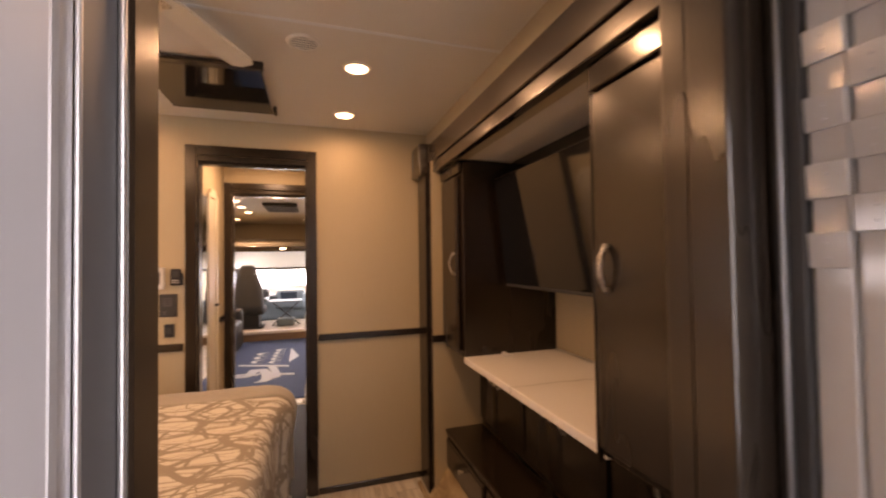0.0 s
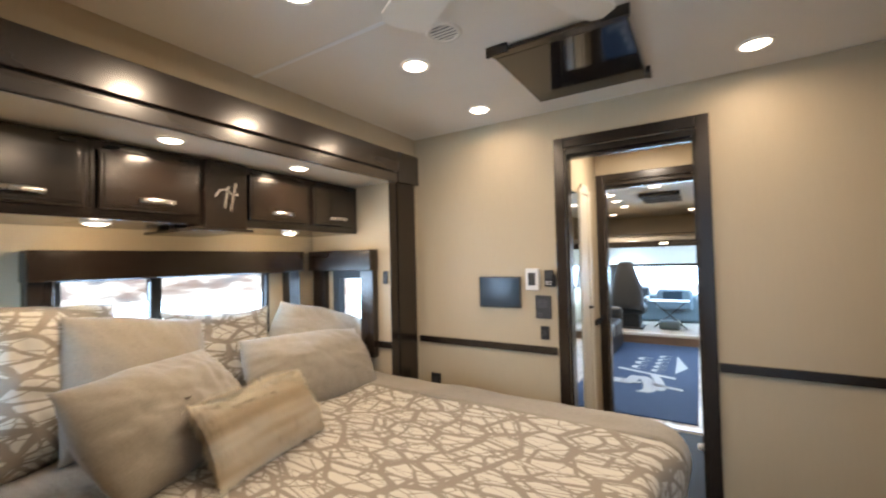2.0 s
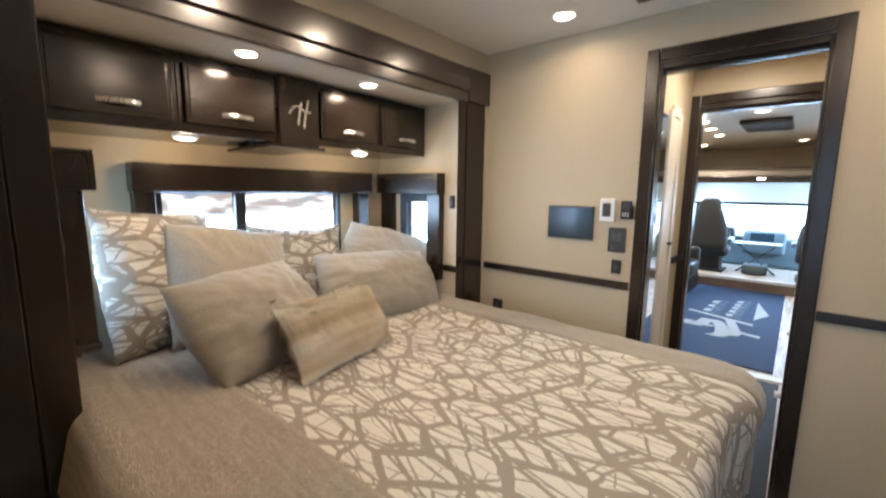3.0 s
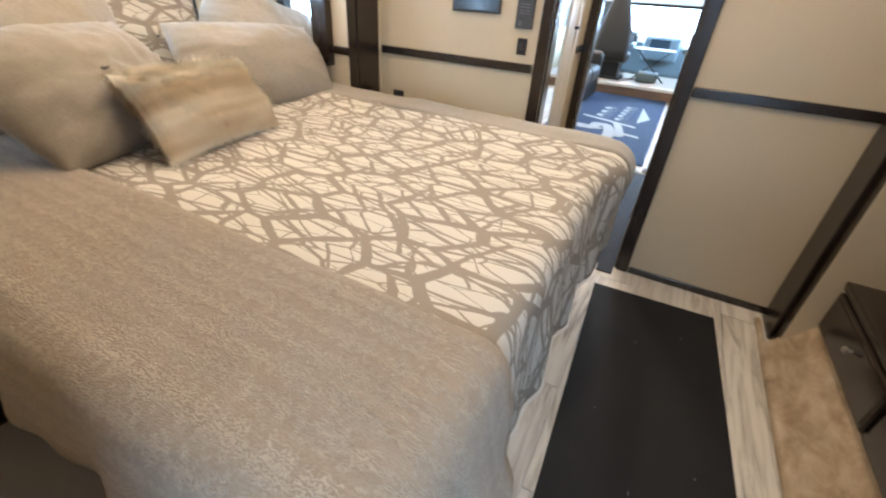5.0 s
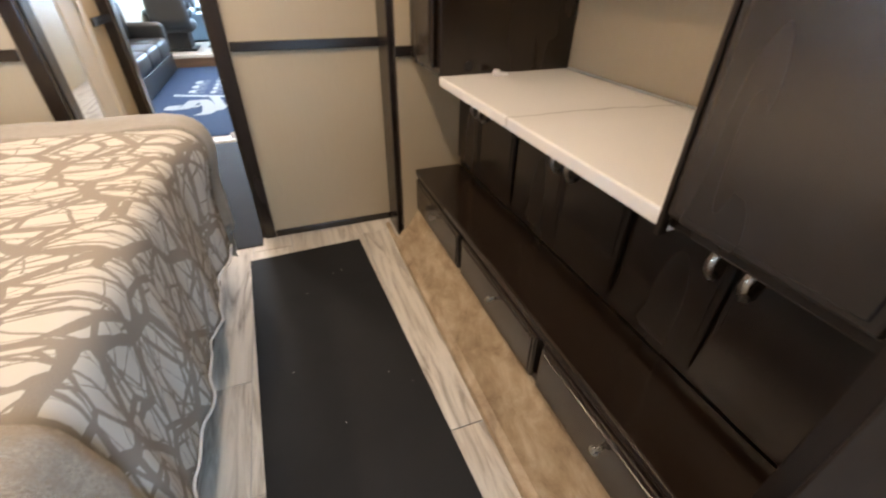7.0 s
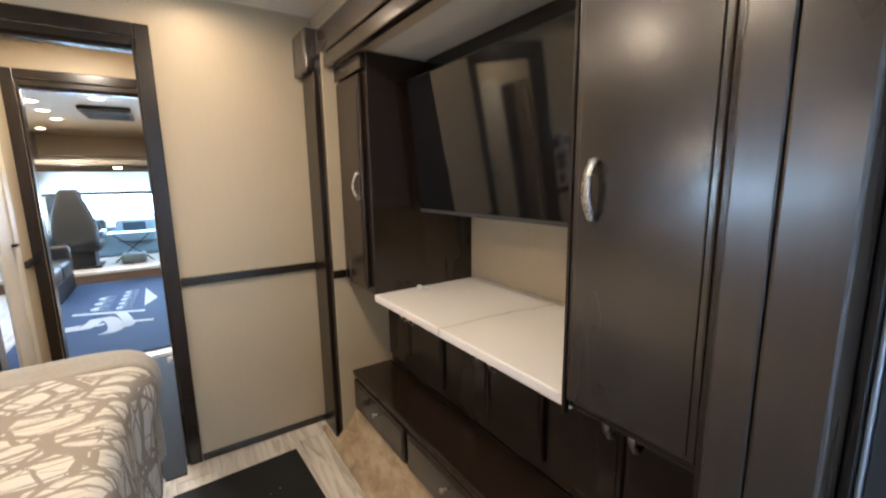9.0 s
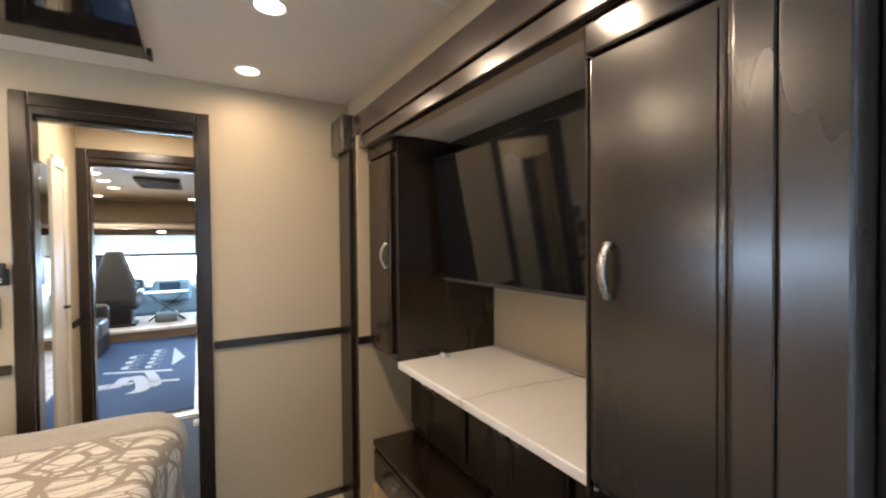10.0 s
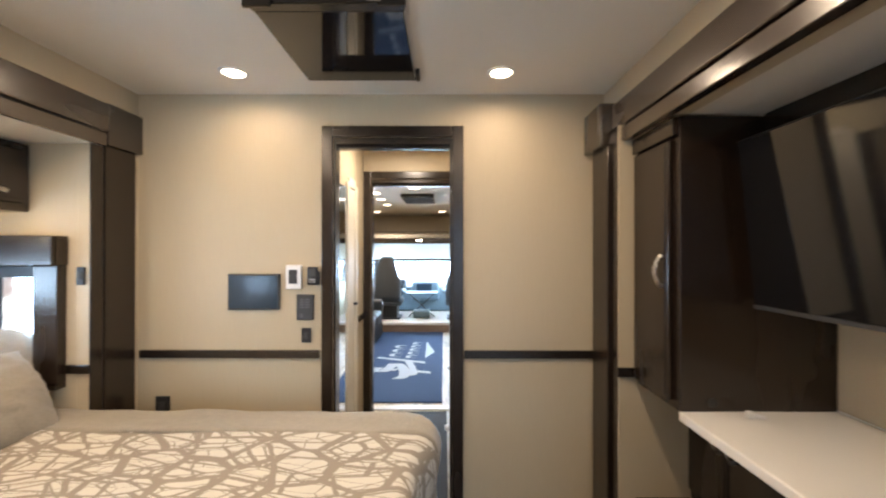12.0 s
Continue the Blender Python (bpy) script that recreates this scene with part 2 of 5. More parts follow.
M_PIPING = linen("white_cotton_piping", (0.72, 0.71, 0.68))
M_LINEN = linen("taupe_linen", (0.30, 0.26, 0.21))
M_BORDER = linen("taupe_quilt_border", (0.31, 0.27, 0.215), 260)
M_THROW = linen("oatmeal_woven_throw", (0.32, 0.265, 0.20), 200)
_n, _l, _b = nodes_of(M_THROW)
_z = _n.new("ShaderNodeTexWave")
_z.wave_type, _z.bands_direction = "BANDS", "Y"
_z.inputs["Scale"].default_value, _z.inputs["Distortion"].default_value, _z.inputs["Detail"].default_value = 80.0, 12.0, 3.0
_z.inputs["Detail Scale"].default_value = 2.6
_l.new(coords(M_THROW, (0.55, 1, 1), kind="UV"), _z.inputs["Vector"])
_y = _n.new("ShaderNodeTexWave")
_y.wave_type, _y.bands_direction = "BANDS", "Y"
_y.inputs["Scale"].default_value, _y.inputs["Distortion"].default_value, _y.inputs["Detail"].default_value = 7.0, 5.0, 2.0
_y.inputs["Detail Scale"].default_value = 9.0
_l.new(coords(M_THROW, (1, 1, 1), kind="UV"), _y.inputs["Vector"])
_knit = calc(M_THROW, "MULTIPLY", _z.outputs["Fac"], spread_to(M_THROW, _y.outputs["Fac"], 0.25, 1.0))
bump(M_THROW, _knit, 0.75, 0.004)
_l.new(mix(M_THROW, calc(M_THROW, "MULTIPLY", _knit, 0.8), (0.30, 0.24, 0.178), (0.54, 0.455, 0.35)), _b.inputs["Base Color"])

M_FUR = material("tan_faux_fur", (0.5, 0.37, 0.22), 0.85)
_g = noise_tex(M_FUR, coords(M_FUR, (0.5, 0.5, 4)), 2.4, 2)
paint(M_FUR, ramp(M_FUR, _g, [(0.30, (0.50, 0.37, 0.21)), (0.44, (0.68, 0.55, 0.37)), (0.58, (0.84, 0.77, 0.63))]))
M_GLASSBLACK = material("glossy_black_screen", (0.006, 0.006, 0.007), 0.06, spec=0.65)
M_BLACK = material("black_plastic", (0.014, 0.014, 0.015), 0.45)
M_DARKGREY = material("charcoal_plastic", (0.04, 0.04, 0.042), 0.5)
M_WHITEPL = material("white_plastic", (0.75, 0.74, 0.72), 0.4)
M_FAN = material("ivory_fan_plastic", (0.72, 0.66, 0.56), 0.4)
M_NICKEL = material("brushed_nickel", (0.72, 0.69, 0.64), 0.26, 1.0)
paint(M_NICKEL, None, spread_to(M_NICKEL, noise_tex(M_NICKEL, coords(M_NICKEL, (300, 300, 20)), 1.0, 2), 0.2, 0.36))
M_ALU = material("grey_aluminium", (0.55, 0.56, 0.58), 0.35, 0.9)
M_SCREEN = material("blue_grey_touch_screen", (0.02, 0.035, 0.05), 0.16)
M_VINYL = material("black_leather", (0.02, 0.021, 0.024), 0.38)
bump(M_VINYL, noise_tex(M_VINYL, coords(M_VINYL), 120, 4), 0.3, 0.002)
M_SEAT = material("charcoal_seat_cloth", (0.045, 0.047, 0.05), 0.85)
bump(M_SEAT, noise_tex(M_SEAT, coords(M_SEAT), 220, 3), 0.4, 0.002)
M_DASH = material("grey_dash_plastic", (0.10, 0.145, 0.17), 0.5)
M_TILE = material("white_glazed_tile", (0.74, 0.74, 0.74), 0.12)
paint(M_TILE, mix(M_TILE, island(M_TILE), (0.46, 0.46, 0.47), (0.60, 0.59, 0.58)))
M_GROUT = material("pale_grout", (0.42, 0.41, 0.40), 0.8)
M_WHITEWALL = material("pale_grey_washroom_panel", (0.28, 0.285, 0.30), 0.3)
bump(M_WHITEWALL, noise_tex(M_WHITEWALL, coords(M_WHITEWALL), 30, 3), 0.05, 0.002)
M_PALEWOOD = material("pale_step_trim", (0.5, 0.43, 0.36), 0.5)
paint(M_PALEWOOD, ramp(M_PALEWOOD, noise_tex(M_PALEWOOD, coords(M_PALEWOOD, (2, 30, 30)), 1.0, 5), [(0.3, (0.42, 0.36, 0.30)), (0.7, (0.58, 0.50, 0.43))]))
M_RISER = material("brown_step_riser", (0.2, 0.13, 0.09), 0.45)
paint(M_RISER, ramp(M_RISER, noise_tex(M_RISER, coords(M_RISER, (2, 30, 30)), 1.0, 5), [(0.3, (0.15, 0.095, 0.065)), (0.7, (0.26, 0.175, 0.125))]))
M_SHADE = material("cream_roller_shade", (0.62, 0.56, 0.48), 0.8)
bump(M_SHADE, noise_tex(M_SHADE, coords(M_SHADE, (3, 3, 200)), 1.0, 2), 0.2, 0.001)
M_BEIGE = material("beige_door_frame", (0.68, 0.61, 0.49), 0.4)
bump(M_BEIGE, noise_tex(M_BEIGE, coords(M_BEIGE, (40, 40, 4)), 1.0, 3), 0.1, 0.001)
M_MIRROR = material("mirror_silver", (0.8, 0.83, 0.86), 0.03, 1.0)


def glow(name, colour, strength):
    m = material(name, (0.8, 0.8, 0.8), 0.4)
    b = m.node_tree.nodes["Principled BSDF"]
    b.inputs["Emission Color"].default_value = (*colour, 1)
    b.inputs["Emission Strength"].default_value = strength
    return m


M_LAMP = glow("lit_lamp_lens", (1.0, 0.86, 0.66), 14.0)
M_SKYCARD = glow("overexposed_outdoors", (0.86, 0.93, 1.0), 1.5)
_n, _l, _b = nodes_of(M_SKYCARD)
_t = noise_tex(M_SKYCARD, coords(M_SKYCARD, (2.0, 2.0, 6.5)), 1.6, 4)
_h = noise_tex(M_SKYCARD, coords(M_SKYCARD, (1.2, 1.2, 2)), 1.7, 1)
_tint = ramp(M_SKYCARD, _h, [(0.38, (0.09, 0.17, 0.20)), (0.5, (0.15, 0.17, 0.20)), (0.6, (0.24, 0.16, 0.13))])
_mask = ramp(M_SKYCARD, _t, [(0.43, (0, 0, 0)), (0.47, (0.25, 0.25, 0.25)), (0.54, (1, 1, 1))])
_l.new(mix(M_SKYCARD, _mask, _tint, (1, 1, 1)), _b.inputs["Emission Color"])

M_GLASS = bpy.data.materials.new("window_glass")
M_GLASS.use_nodes = True
_b = M_GLASS.node_tree.nodes["Principled BSDF"]
_b.inputs["Base Color"].default_value = (0.9, 0.95, 0.97, 1)
_b.inputs["Roughness"].default_value = 0.02
_b.inputs["Transmission Weight"].default_value = 1.0
_b.inputs["IOR"].default_value = 1.45


# ---- building blocks ----
def add_box(bm, lo, hi, bevel=0.0, seg=2):
    r = bmesh.ops.create_cube(bm, size=1.0)
    vs = r["verts"]
    c = [(a + b) / 2 for a, b in zip(lo, hi)]
    s = [abs(b - a) for a, b in zip(lo, hi)]
    for v in vs:
        v.co = Vector((c[i] + v.co[i] * s[i] for i in range(3)))
    if bevel > 0:
        es = {e for v in vs for e in v.link_edges}
        bmesh.ops.bevel(bm, geom=list(es), offset=min(bevel, 0.45 * min(s)), segments=seg, profile=0.5, affect="EDGES")
    return bm


def boxes(*specs, bevel=0.002):
    bm = bmesh.new()
    for lo, hi in specs:
        add_box(bm, lo, hi, bevel)
    return bm


def box(lo, hi, bevel=0.002, seg=2):
    return add_box(bmesh.new(), lo, hi, bevel, seg)


def tube(bm, a, b, r0, r1=None, seg=20, caps=True):
    a, b = Vector(a), Vector(b)
    d = b - a
    bmesh.ops.create_cone(bm, cap_ends=caps, segments=seg, radius1=r0, radius2=r0 if r1 is None else r1, depth=d.length,
                          matrix=Matrix.Translation((a + b) / 2) @ d.to_track_quat("Z", "Y").to_matrix().to_4x4())
    return bm


def sweep(bm, pts, width, thick, side):
    """A flat bar swept along points; side: the direction of its width."""
    side = Vector(side).normalized()
    rows = []
    for i, p in enumerate(pts):
        p = Vector(p)
        t = (Vector(pts[min(i + 1, len(pts) - 1)]) - Vector(pts[max(i - 1, 0)])).normalized()
        nrm = t.cross(side).normalized()
        rows.append([bm.verts.new(p + side * sx * width / 2 + nrm * sn * thick / 2) for sx, sn in ((-1, -1), (1, -1), (1, 1), (-1, 1))])
    for a, b in zip(rows, rows[1:]):
        for k in range(4):
            bm.faces.new((a[k], a[(k + 1) % 4], b[(k + 1) % 4], b[k]))
    bm.faces.new(rows[0][::-1])
    bm.faces.new(rows[-1])
    bmesh.ops.recalc_face_normals(bm, faces=bm.faces)
    return bm


def mesh_of(name, bm, mat, origin=(0, 0, 0), smooth=False):
    me = bpy.data.meshes.new(name)
    bmesh.ops.translate(bm, verts=bm.verts, vec=-Vector(origin))
    bm.to_mesh(me)
    bm.free()
    for mm in (mat if isinstance(mat, (list, tuple)) else [mat]):
        me.materials.append(mm)
    if smooth:
        for p in me.polygons:
            p.use_smooth = True
    return me


WORLD_PLACE = {}


def thing(name, place, label, category, group="", kind=""):
    ob = new(name)
    ob.empty_display_size = 0.1
    ob.location = place
    WORLD_PLACE[ob] = Vector(place)
    return tagged(ob, label, category, group, kind)


def part(name, bm, mat, parent, label="", smooth=False):
    """One mesh under a thing or a part; its points are given in the world."""
    at = WORLD_PLACE[parent]
    ob = new(name, mesh_of(name, bm, mat, at, smooth))
    ob.parent = parent
    WORLD_PLACE[ob] = at
    if label:
        ob["label"] = label
    return ob


def single(name, bm, mat, label, category, group="", kind="", smooth=False):
    """A thing of one mesh, with its origin at its base."""
    co = [v.co for v in bm.verts]
    at = Vector(((min(c.x for c in co) + max(c.x for c in co)) / 2, (min(c.y for c in co) + max(c.y for c in co)) / 2, min(c.z for c in co)))
    ob = new(name, mesh_of(name, bm, mat, at, smooth))
    ob.location = at
    WORLD_PLACE[ob] = at
    return tagged(ob, label, category, group, kind)


def structure(name, bm, mat, label, category):
    return single(name, bm, mat, label, category, kind="structure")

# ---- the room's shell ----
YW, YR = 2.53, 0.30            # far wall and rear wall
XL, XR = -1.315, 0.90          # side walls
SL0, SL1 = 0.61, 2.275         # bed slide: from, to
SR0, SR1 = 0.622, 2.25         # wardrobe slide: from, to
XBL, XBR = -1.98, 1.45         # back walls of the two slides
DOOR = (-0.385, 0.18, 1.925)   # far opening: from, to, top

# far wall with its opening, chair-high rail and foot trim
structure("wall_north", boxes(((XL - 0.06, YW, 0), (DOOR[0], YW + 0.06, CEIL)), ((DOOR[1], YW, 0), (XR + 0.06, YW + 0.06, CEIL)),
                              ((DOOR[0], YW, DOOR[2]), (DOOR[1], YW + 0.06, CEIL)), bevel=0), M_WALL, "cream vinyl wall panel with a doorway through it", "wall")
structure("wall_west", boxes(((XL - 0.06, YR - 0.129, 1.835), (XL, YW, CEIL)), ((XL - 0.06, SL1, 0), (XL, YW, 1.835)), ((XL - 0.06, YR - 0.129, 0), (XL, SL0, 1.835)), bevel=0),
          M_WALL, "cream side wall above the bed slide opening", "wall")
structure("wall_east", boxes(((XR, 0.44, 1.845), (XR + 0.06, YW, CEIL)), ((XR, SR1 + 0.012, 0), (XR + 0.06, YW, 1.845)), ((XR, 0.44, 0), (XR + 0.06, SR0, 1.845)), bevel=0),
          M_WALL, "cream side wall above the wardrobe slide opening", "wall")
structure("wall_south", boxes(((XL, YR - 0.129, 0), (0.0995, YR - 0.052, CEIL)), ((0.0995, YR - 0.129, 2.051), (XR, YR - 0.052, CEIL)), bevel=0), M_WALL, "cream rear wall beside the washroom doorway", "wall")

bm = boxes(((XL - 0.06, -1.3, CEIL), (XR + 0.06, 1.428, CEIL + 0.04)), ((XL - 0.06, 1.432, CEIL), (XR + 0.06, YW + 0.06, CEIL + 0.04)), bevel=0.0015)
structure("ceiling", bm, M_CEIL, "off-white ceiling panels with a thin seam strip", "ceiling")
structure("ceiling_seam", box((XL, 1.422, CEIL - 0.003), (XR, 1.438, CEIL - 0.0002), 0.001), M_WHITEPL, "thin white strip over the ceiling panel joint", "trim")

floor = structure("floor", box((XL - 0.7, -1.3, -0.05), (XBR + 0.1, YW + 1.1, -0.006), 0), M_GROUT, "whitewashed vinyl plank floor", "floor")

# the rail and the foot trim of the far wall
for nm, z0, z1, y0 in (("chair_rail", 0.879, 0.917, 0.016), ("baseboard", 0.0, 0.035, 0.012)):
    for n, (x0, x1) in enumerate(((XL + 0.016, -0.447), (0.236, 0.862))):
        structure(nm, box((x0, YW - y0, z0), (x1, YW - 0.0005, z1), 0.003), M_WOOD_X, "dark stained wood strip along the cream wall", "trim")
structure("corner_bead", box((XL + 0.001, YW - 0.008, CEIL - 0.008), (XR - 0.001, YW - 0.0005, CEIL - 0.0005), 0.002), M_WALL, "thin cream bead under the ceiling", "trim")


def door_casing(name, y, x0, x1, top, w, depth, proud):
    """A dark wood casing round an opening: two legs, a head, an inner lining and a pocket track."""
    t = thing(name, ((x0 + x1) / 2, y, 0), "dark stained wood casing round an open doorway", "door frame", kind="structure")
    part("leg", box((x0 - w, y - proud, 0), (x0, y - 0.0005, top + w), 0.004), M_WOOD_Z, t)
    part("leg", box((x1, y - proud, 0), (x1 + w, y - 0.0005, top + w), 0.004), M_WOOD_Z, t)
    part("head", box((x0 + 0.0005, y - proud, top), (x1 - 0.0005, y - 0.0005, top + w), 0.004), M_WOOD_X, t)
    part("lining", box((x0, y, 0), (x0 + 0.012, y + depth, top), 0.002), M_WOOD_Z, t)
    part("lining", box((x1 - 0.012, y, 0), (x1, y + depth, top), 0.002), M_WOOD_Z, t)
    part("head_lining", box((x0 + 0.012, y, top - 0.03), (x1 - 0.012, y + 0.022, top), 0.002), M_WOOD_X, t)
    part("head_lining", box((x0 + 0.012, y + 0.03, top - 0.045), (x1 - 0.012, y + depth, top), 0.002), M_WOOD_X, t)
    part("track", box((x0 + 0.012, y + 0.0222, top - 0.018), (x1 - 0.012, y + 0.0298, top), 0.0), M_ALU, t, "metal sliding door track")
    bm = bmesh.new()
    tube(bm, (x1 - 0.0122, y + 0.045, 0.53), (x1 - 0.034, y + 0.045, 0.53), 0.016, 0.012, 16)
    part("door_stop", bm, M_WHITEPL, t, "white rubber door stop", True)
    part("strike_plate", box((x1 - 0.0145, y + 0.018, 0.96), (x1 - 0.0121, y + 0.040, 1.04), 0.001), M_NICKEL, t, "small metal strike plate")
    return t


door_casing("door_1", YW, DOOR[0], DOOR[1], DOOR[2], 0.053, 0.075, 0.016)


def slide_post(x, face, y0, y1, y2, name, wood=None, cap=0.02, back=None, step=0.006):
    """Upright trim beside a slide: a wide board, a narrow one and a cap block."""
    s = 1 if face > x else -1
    wood = wood or M_WOOD_Z
    a, b = sorted((x, face))
    t = thing(name, ((a + b) / 2, (y0 + y2) / 2, 0), "dark stained wood upright with a square cap beside the slide opening", "trim", "uprights beside the slide openings", "structure")
    lo, hi = min(y0, y1), max(y0, y1)
    part("wide_board", box((a, lo, 0), (b, hi, 1.8375), 0.004), wood, t)
    lo2, hi2 = min(y1, y2), max(y1, y2)
    gap = step * 0.5
    inner = (lo2, hi2 - gap) if y2 < y1 else (lo2 + gap, hi2)
    part("narrow_board", box((a, inner[0], 0), (b - step, inner[1], 1.83), 0.004) if s > 0 else box((a + step, inner[0], 0), (b, inner[1], 1.83), 0.004), wood, t)
    part("backing", box((min(x, x + s * 0.004), min(y0, y2), 0), (max(x, x + s * 0.004), max(y0, y2), 1.83), 0), M_BLACK, t)
    cf = face + s * cap
    c0, c1 = sorted((x, cf))
    part("cap_block", box((c0, lo, 1.838), (c1, back or hi, 2.018), 0.006), M_WOOD_SHEEN, t)
    return t


slide_post(XL, -1.304, 2.502, 2.326, 2.262, "slide_upright", cap=0.014, back=YW - 0.001)
slide_post(XL, -1.297, 0.36, 0.52, SL0, "slide_upright")
slide_post(XR, 0.835, 2.502, 2.327, 2.262, "slide_upright", cap=0.031, back=YW - 0.001, step=0.016)
slide_post(XR, 0.787, 0.463, 0.532, 0.585, "slide_upright", M_WOOD_SHEEN, step=0.004)

structure("trim", box((0.862, 0.5855, 0), (0.8995, 0.6215, 1.832), 0.003), M_WOOD_Z, "dark stained wood filler between upright and wardrobe", "trim")


def slide_beam(x, face, y0, y1, z0, z1):
    s = 1 if face > x else -1
    t = thing("slide_beam", ((x + face) / 2, (y0 + y1) / 2, z0), "dark lacquered wood beam with a grooved face over the slide", "beam", "beams over the slides", "structure")
    a, b = sorted((x, face))
    a2, b2 = sorted((x, face - s * 0.007))
    part("upper_board", box((a, y0, z0 + 0.062), (b, y1, z1), 0.005), M_WOOD_BEAM, t)
    part("lower_board", box((a2, y0, z0), (b2, y1, z0 + 0.056), 0.004), M_WOOD_BEAM, t)
    part("groove", box((x, y0, z0 + 0.05) if s > 0 else (x - 0.012, y0, z0 + 0.05), (x + 0.012, y1, z0 + 0.07) if s > 0 else (x, y1, z0 + 0.07), 0), M_BLACK, t)
    return t


slide_beam(XL, -1.288, 0.521, 2.3255, 1.832, 2.012)
slide_beam(XR, 0.855, 0.5325, 2.3265, 1.835, 2.005)

# bed slide: back wall with a window, two end walls with small windows, ceiling, platform
W0, W1, WZ0, WZ1 = 1.0, 1.955, 0.86, 1.36
E0, E1, EZ0, EZ1 = -1.79, -1.48, 0.915, 1.33
structure("wall_bed_slide_back", boxes(((XBL - 0.05, SL0 - 0.05, 0.2), (XBL, W0, 1.86)), ((XBL - 0.05, W1, 0.2), (XBL, SL1 + 0.05, 1.86)),
          ((XBL - 0.05, W0, 0.2), (XBL, W1, WZ0)), ((XBL - 0.05, W0, WZ1), (XBL, W1, 1.86)), bevel=0), M_WALL, "cream back wall of the bed slide", "wall")
for nm, a, b in (("wall_bed_slide_end_1", SL1, SL1 + 0.05), ("wall_bed_slide_end_2", SL0 - 0.05, SL0)):
    structure(nm, boxes(((XBL, a, 0.2), (E0, b, 1.86)), ((E1, a, 0.2), (XL - 0.0605, b, 1.86)), ((E0, a, 0.2), (E1, b, EZ0)), ((E0, a, EZ1), (E1, b, 1.86)), bevel=0),
              M_WALL, "cream end wall of the bed slide with a narrow window", "wall")
    y = a if a > 1.5 else b
    s = -1 if a > 1.5 else 1
    y0, y1 = sorted((y, y + s * 0.014))
    structure("chair_rail", box((E1 + 0.07, y0, 0.879), (XL - 0.002, y1, 0.917), 0.003), M_WOOD_X, "dark stained wood strip along the cream wall", "trim")
structure("ceiling_bed_slide", box((XBL - 0.05, SL0 - 0.05, 1.832), (XL, SL1 + 0.05, 1.87), 0), M_CEIL, "off-white ceiling of the bed slide", "ceiling")
structure("floor_bed_slide", box((XBL - 0.05, SL0 - 0.05, 0.15), (XL - 0.01, SL1 + 0.05, 0.2), 0), M_WALL, "raised floor of the bed slide", "floor")

# wardrobe slide
structure("wall_wardrobe_slide_back", box((XBR, SR0 - 0.05, 0.15), (XBR + 0.05, SR1 + 0.05, 1.9), 0), M_WALL, "cream back wall of the wardrobe slide", "wall")
structure("wall_wardrobe_slide_end_1", box((XR - 0.048, SR1, 0.0), (XBR, SR1 + 0.0115, 1.9), 0), M_WALL, "cream end wall of the wardrobe slide", "wall")
structure("wall_wardrobe_slide_end_2", box((XR + 0.0605, SR0 - 0.05, 0.0), (XBR, SR0 - 0.001, 1.9), 0), M_WALL, "cream end wall of the wardrobe slide", "wall")
structure("ceiling_wardrobe_slide", box((XR + 0.0, SR0, 1.846), (XBR, SR1, 1.89), 0), M_CEIL, "off-white ceiling of the wardrobe slide", "ceiling")
structure("floor_wardrobe_slide", box((0.93, SR0, 0.0), (XBR, SR1, 0.17), 0), M_RAMP, "raised floor of the wardrobe slide", "floor")
structure("chair_rail", box((0.842, SR1 - 0.014, 0.878), (0.913, SR1 - 0.0005, 0.916), 0.003), M_WOOD_X, "short dark wood strip beside the tall cabinet", "trim")

# sloping tan sill in front of the drawers, with a rounded lip
bm = bmesh.new()
prof = [(0.796, 0.0), (0.796, 0.012), (0.802, 0.022), (0.813, 0.027), (0.826, 0.034), (0.857, 0.072), (0.888, 0.118), (0.917, 0.160), (0.931, 0.180), (0.931, 0.0)]
ends = [[bm.verts.new((x, y, z)) for x, z in prof] for y in (0.47, SR1 + 0.02)]
for k in range(len(prof)):
    j = (k + 1) % len(prof)
    bm.faces.new((ends[0][k], ends[0][j], ends[1][j], ends[1][k]))
bm.faces.new(ends[0][::-1])
bm.faces.new(ends[1])
bmesh.ops.recalc_face_normals(bm, faces=bm.faces)
tube(bm, (0.809, 2.25, 0.011), (0.809, 2.44, 0.011), 0.013, seg=14)
structure("slide_sill", bm, M_RAMP, "tan marbled vinyl sill sloping up to the drawers", "sill")


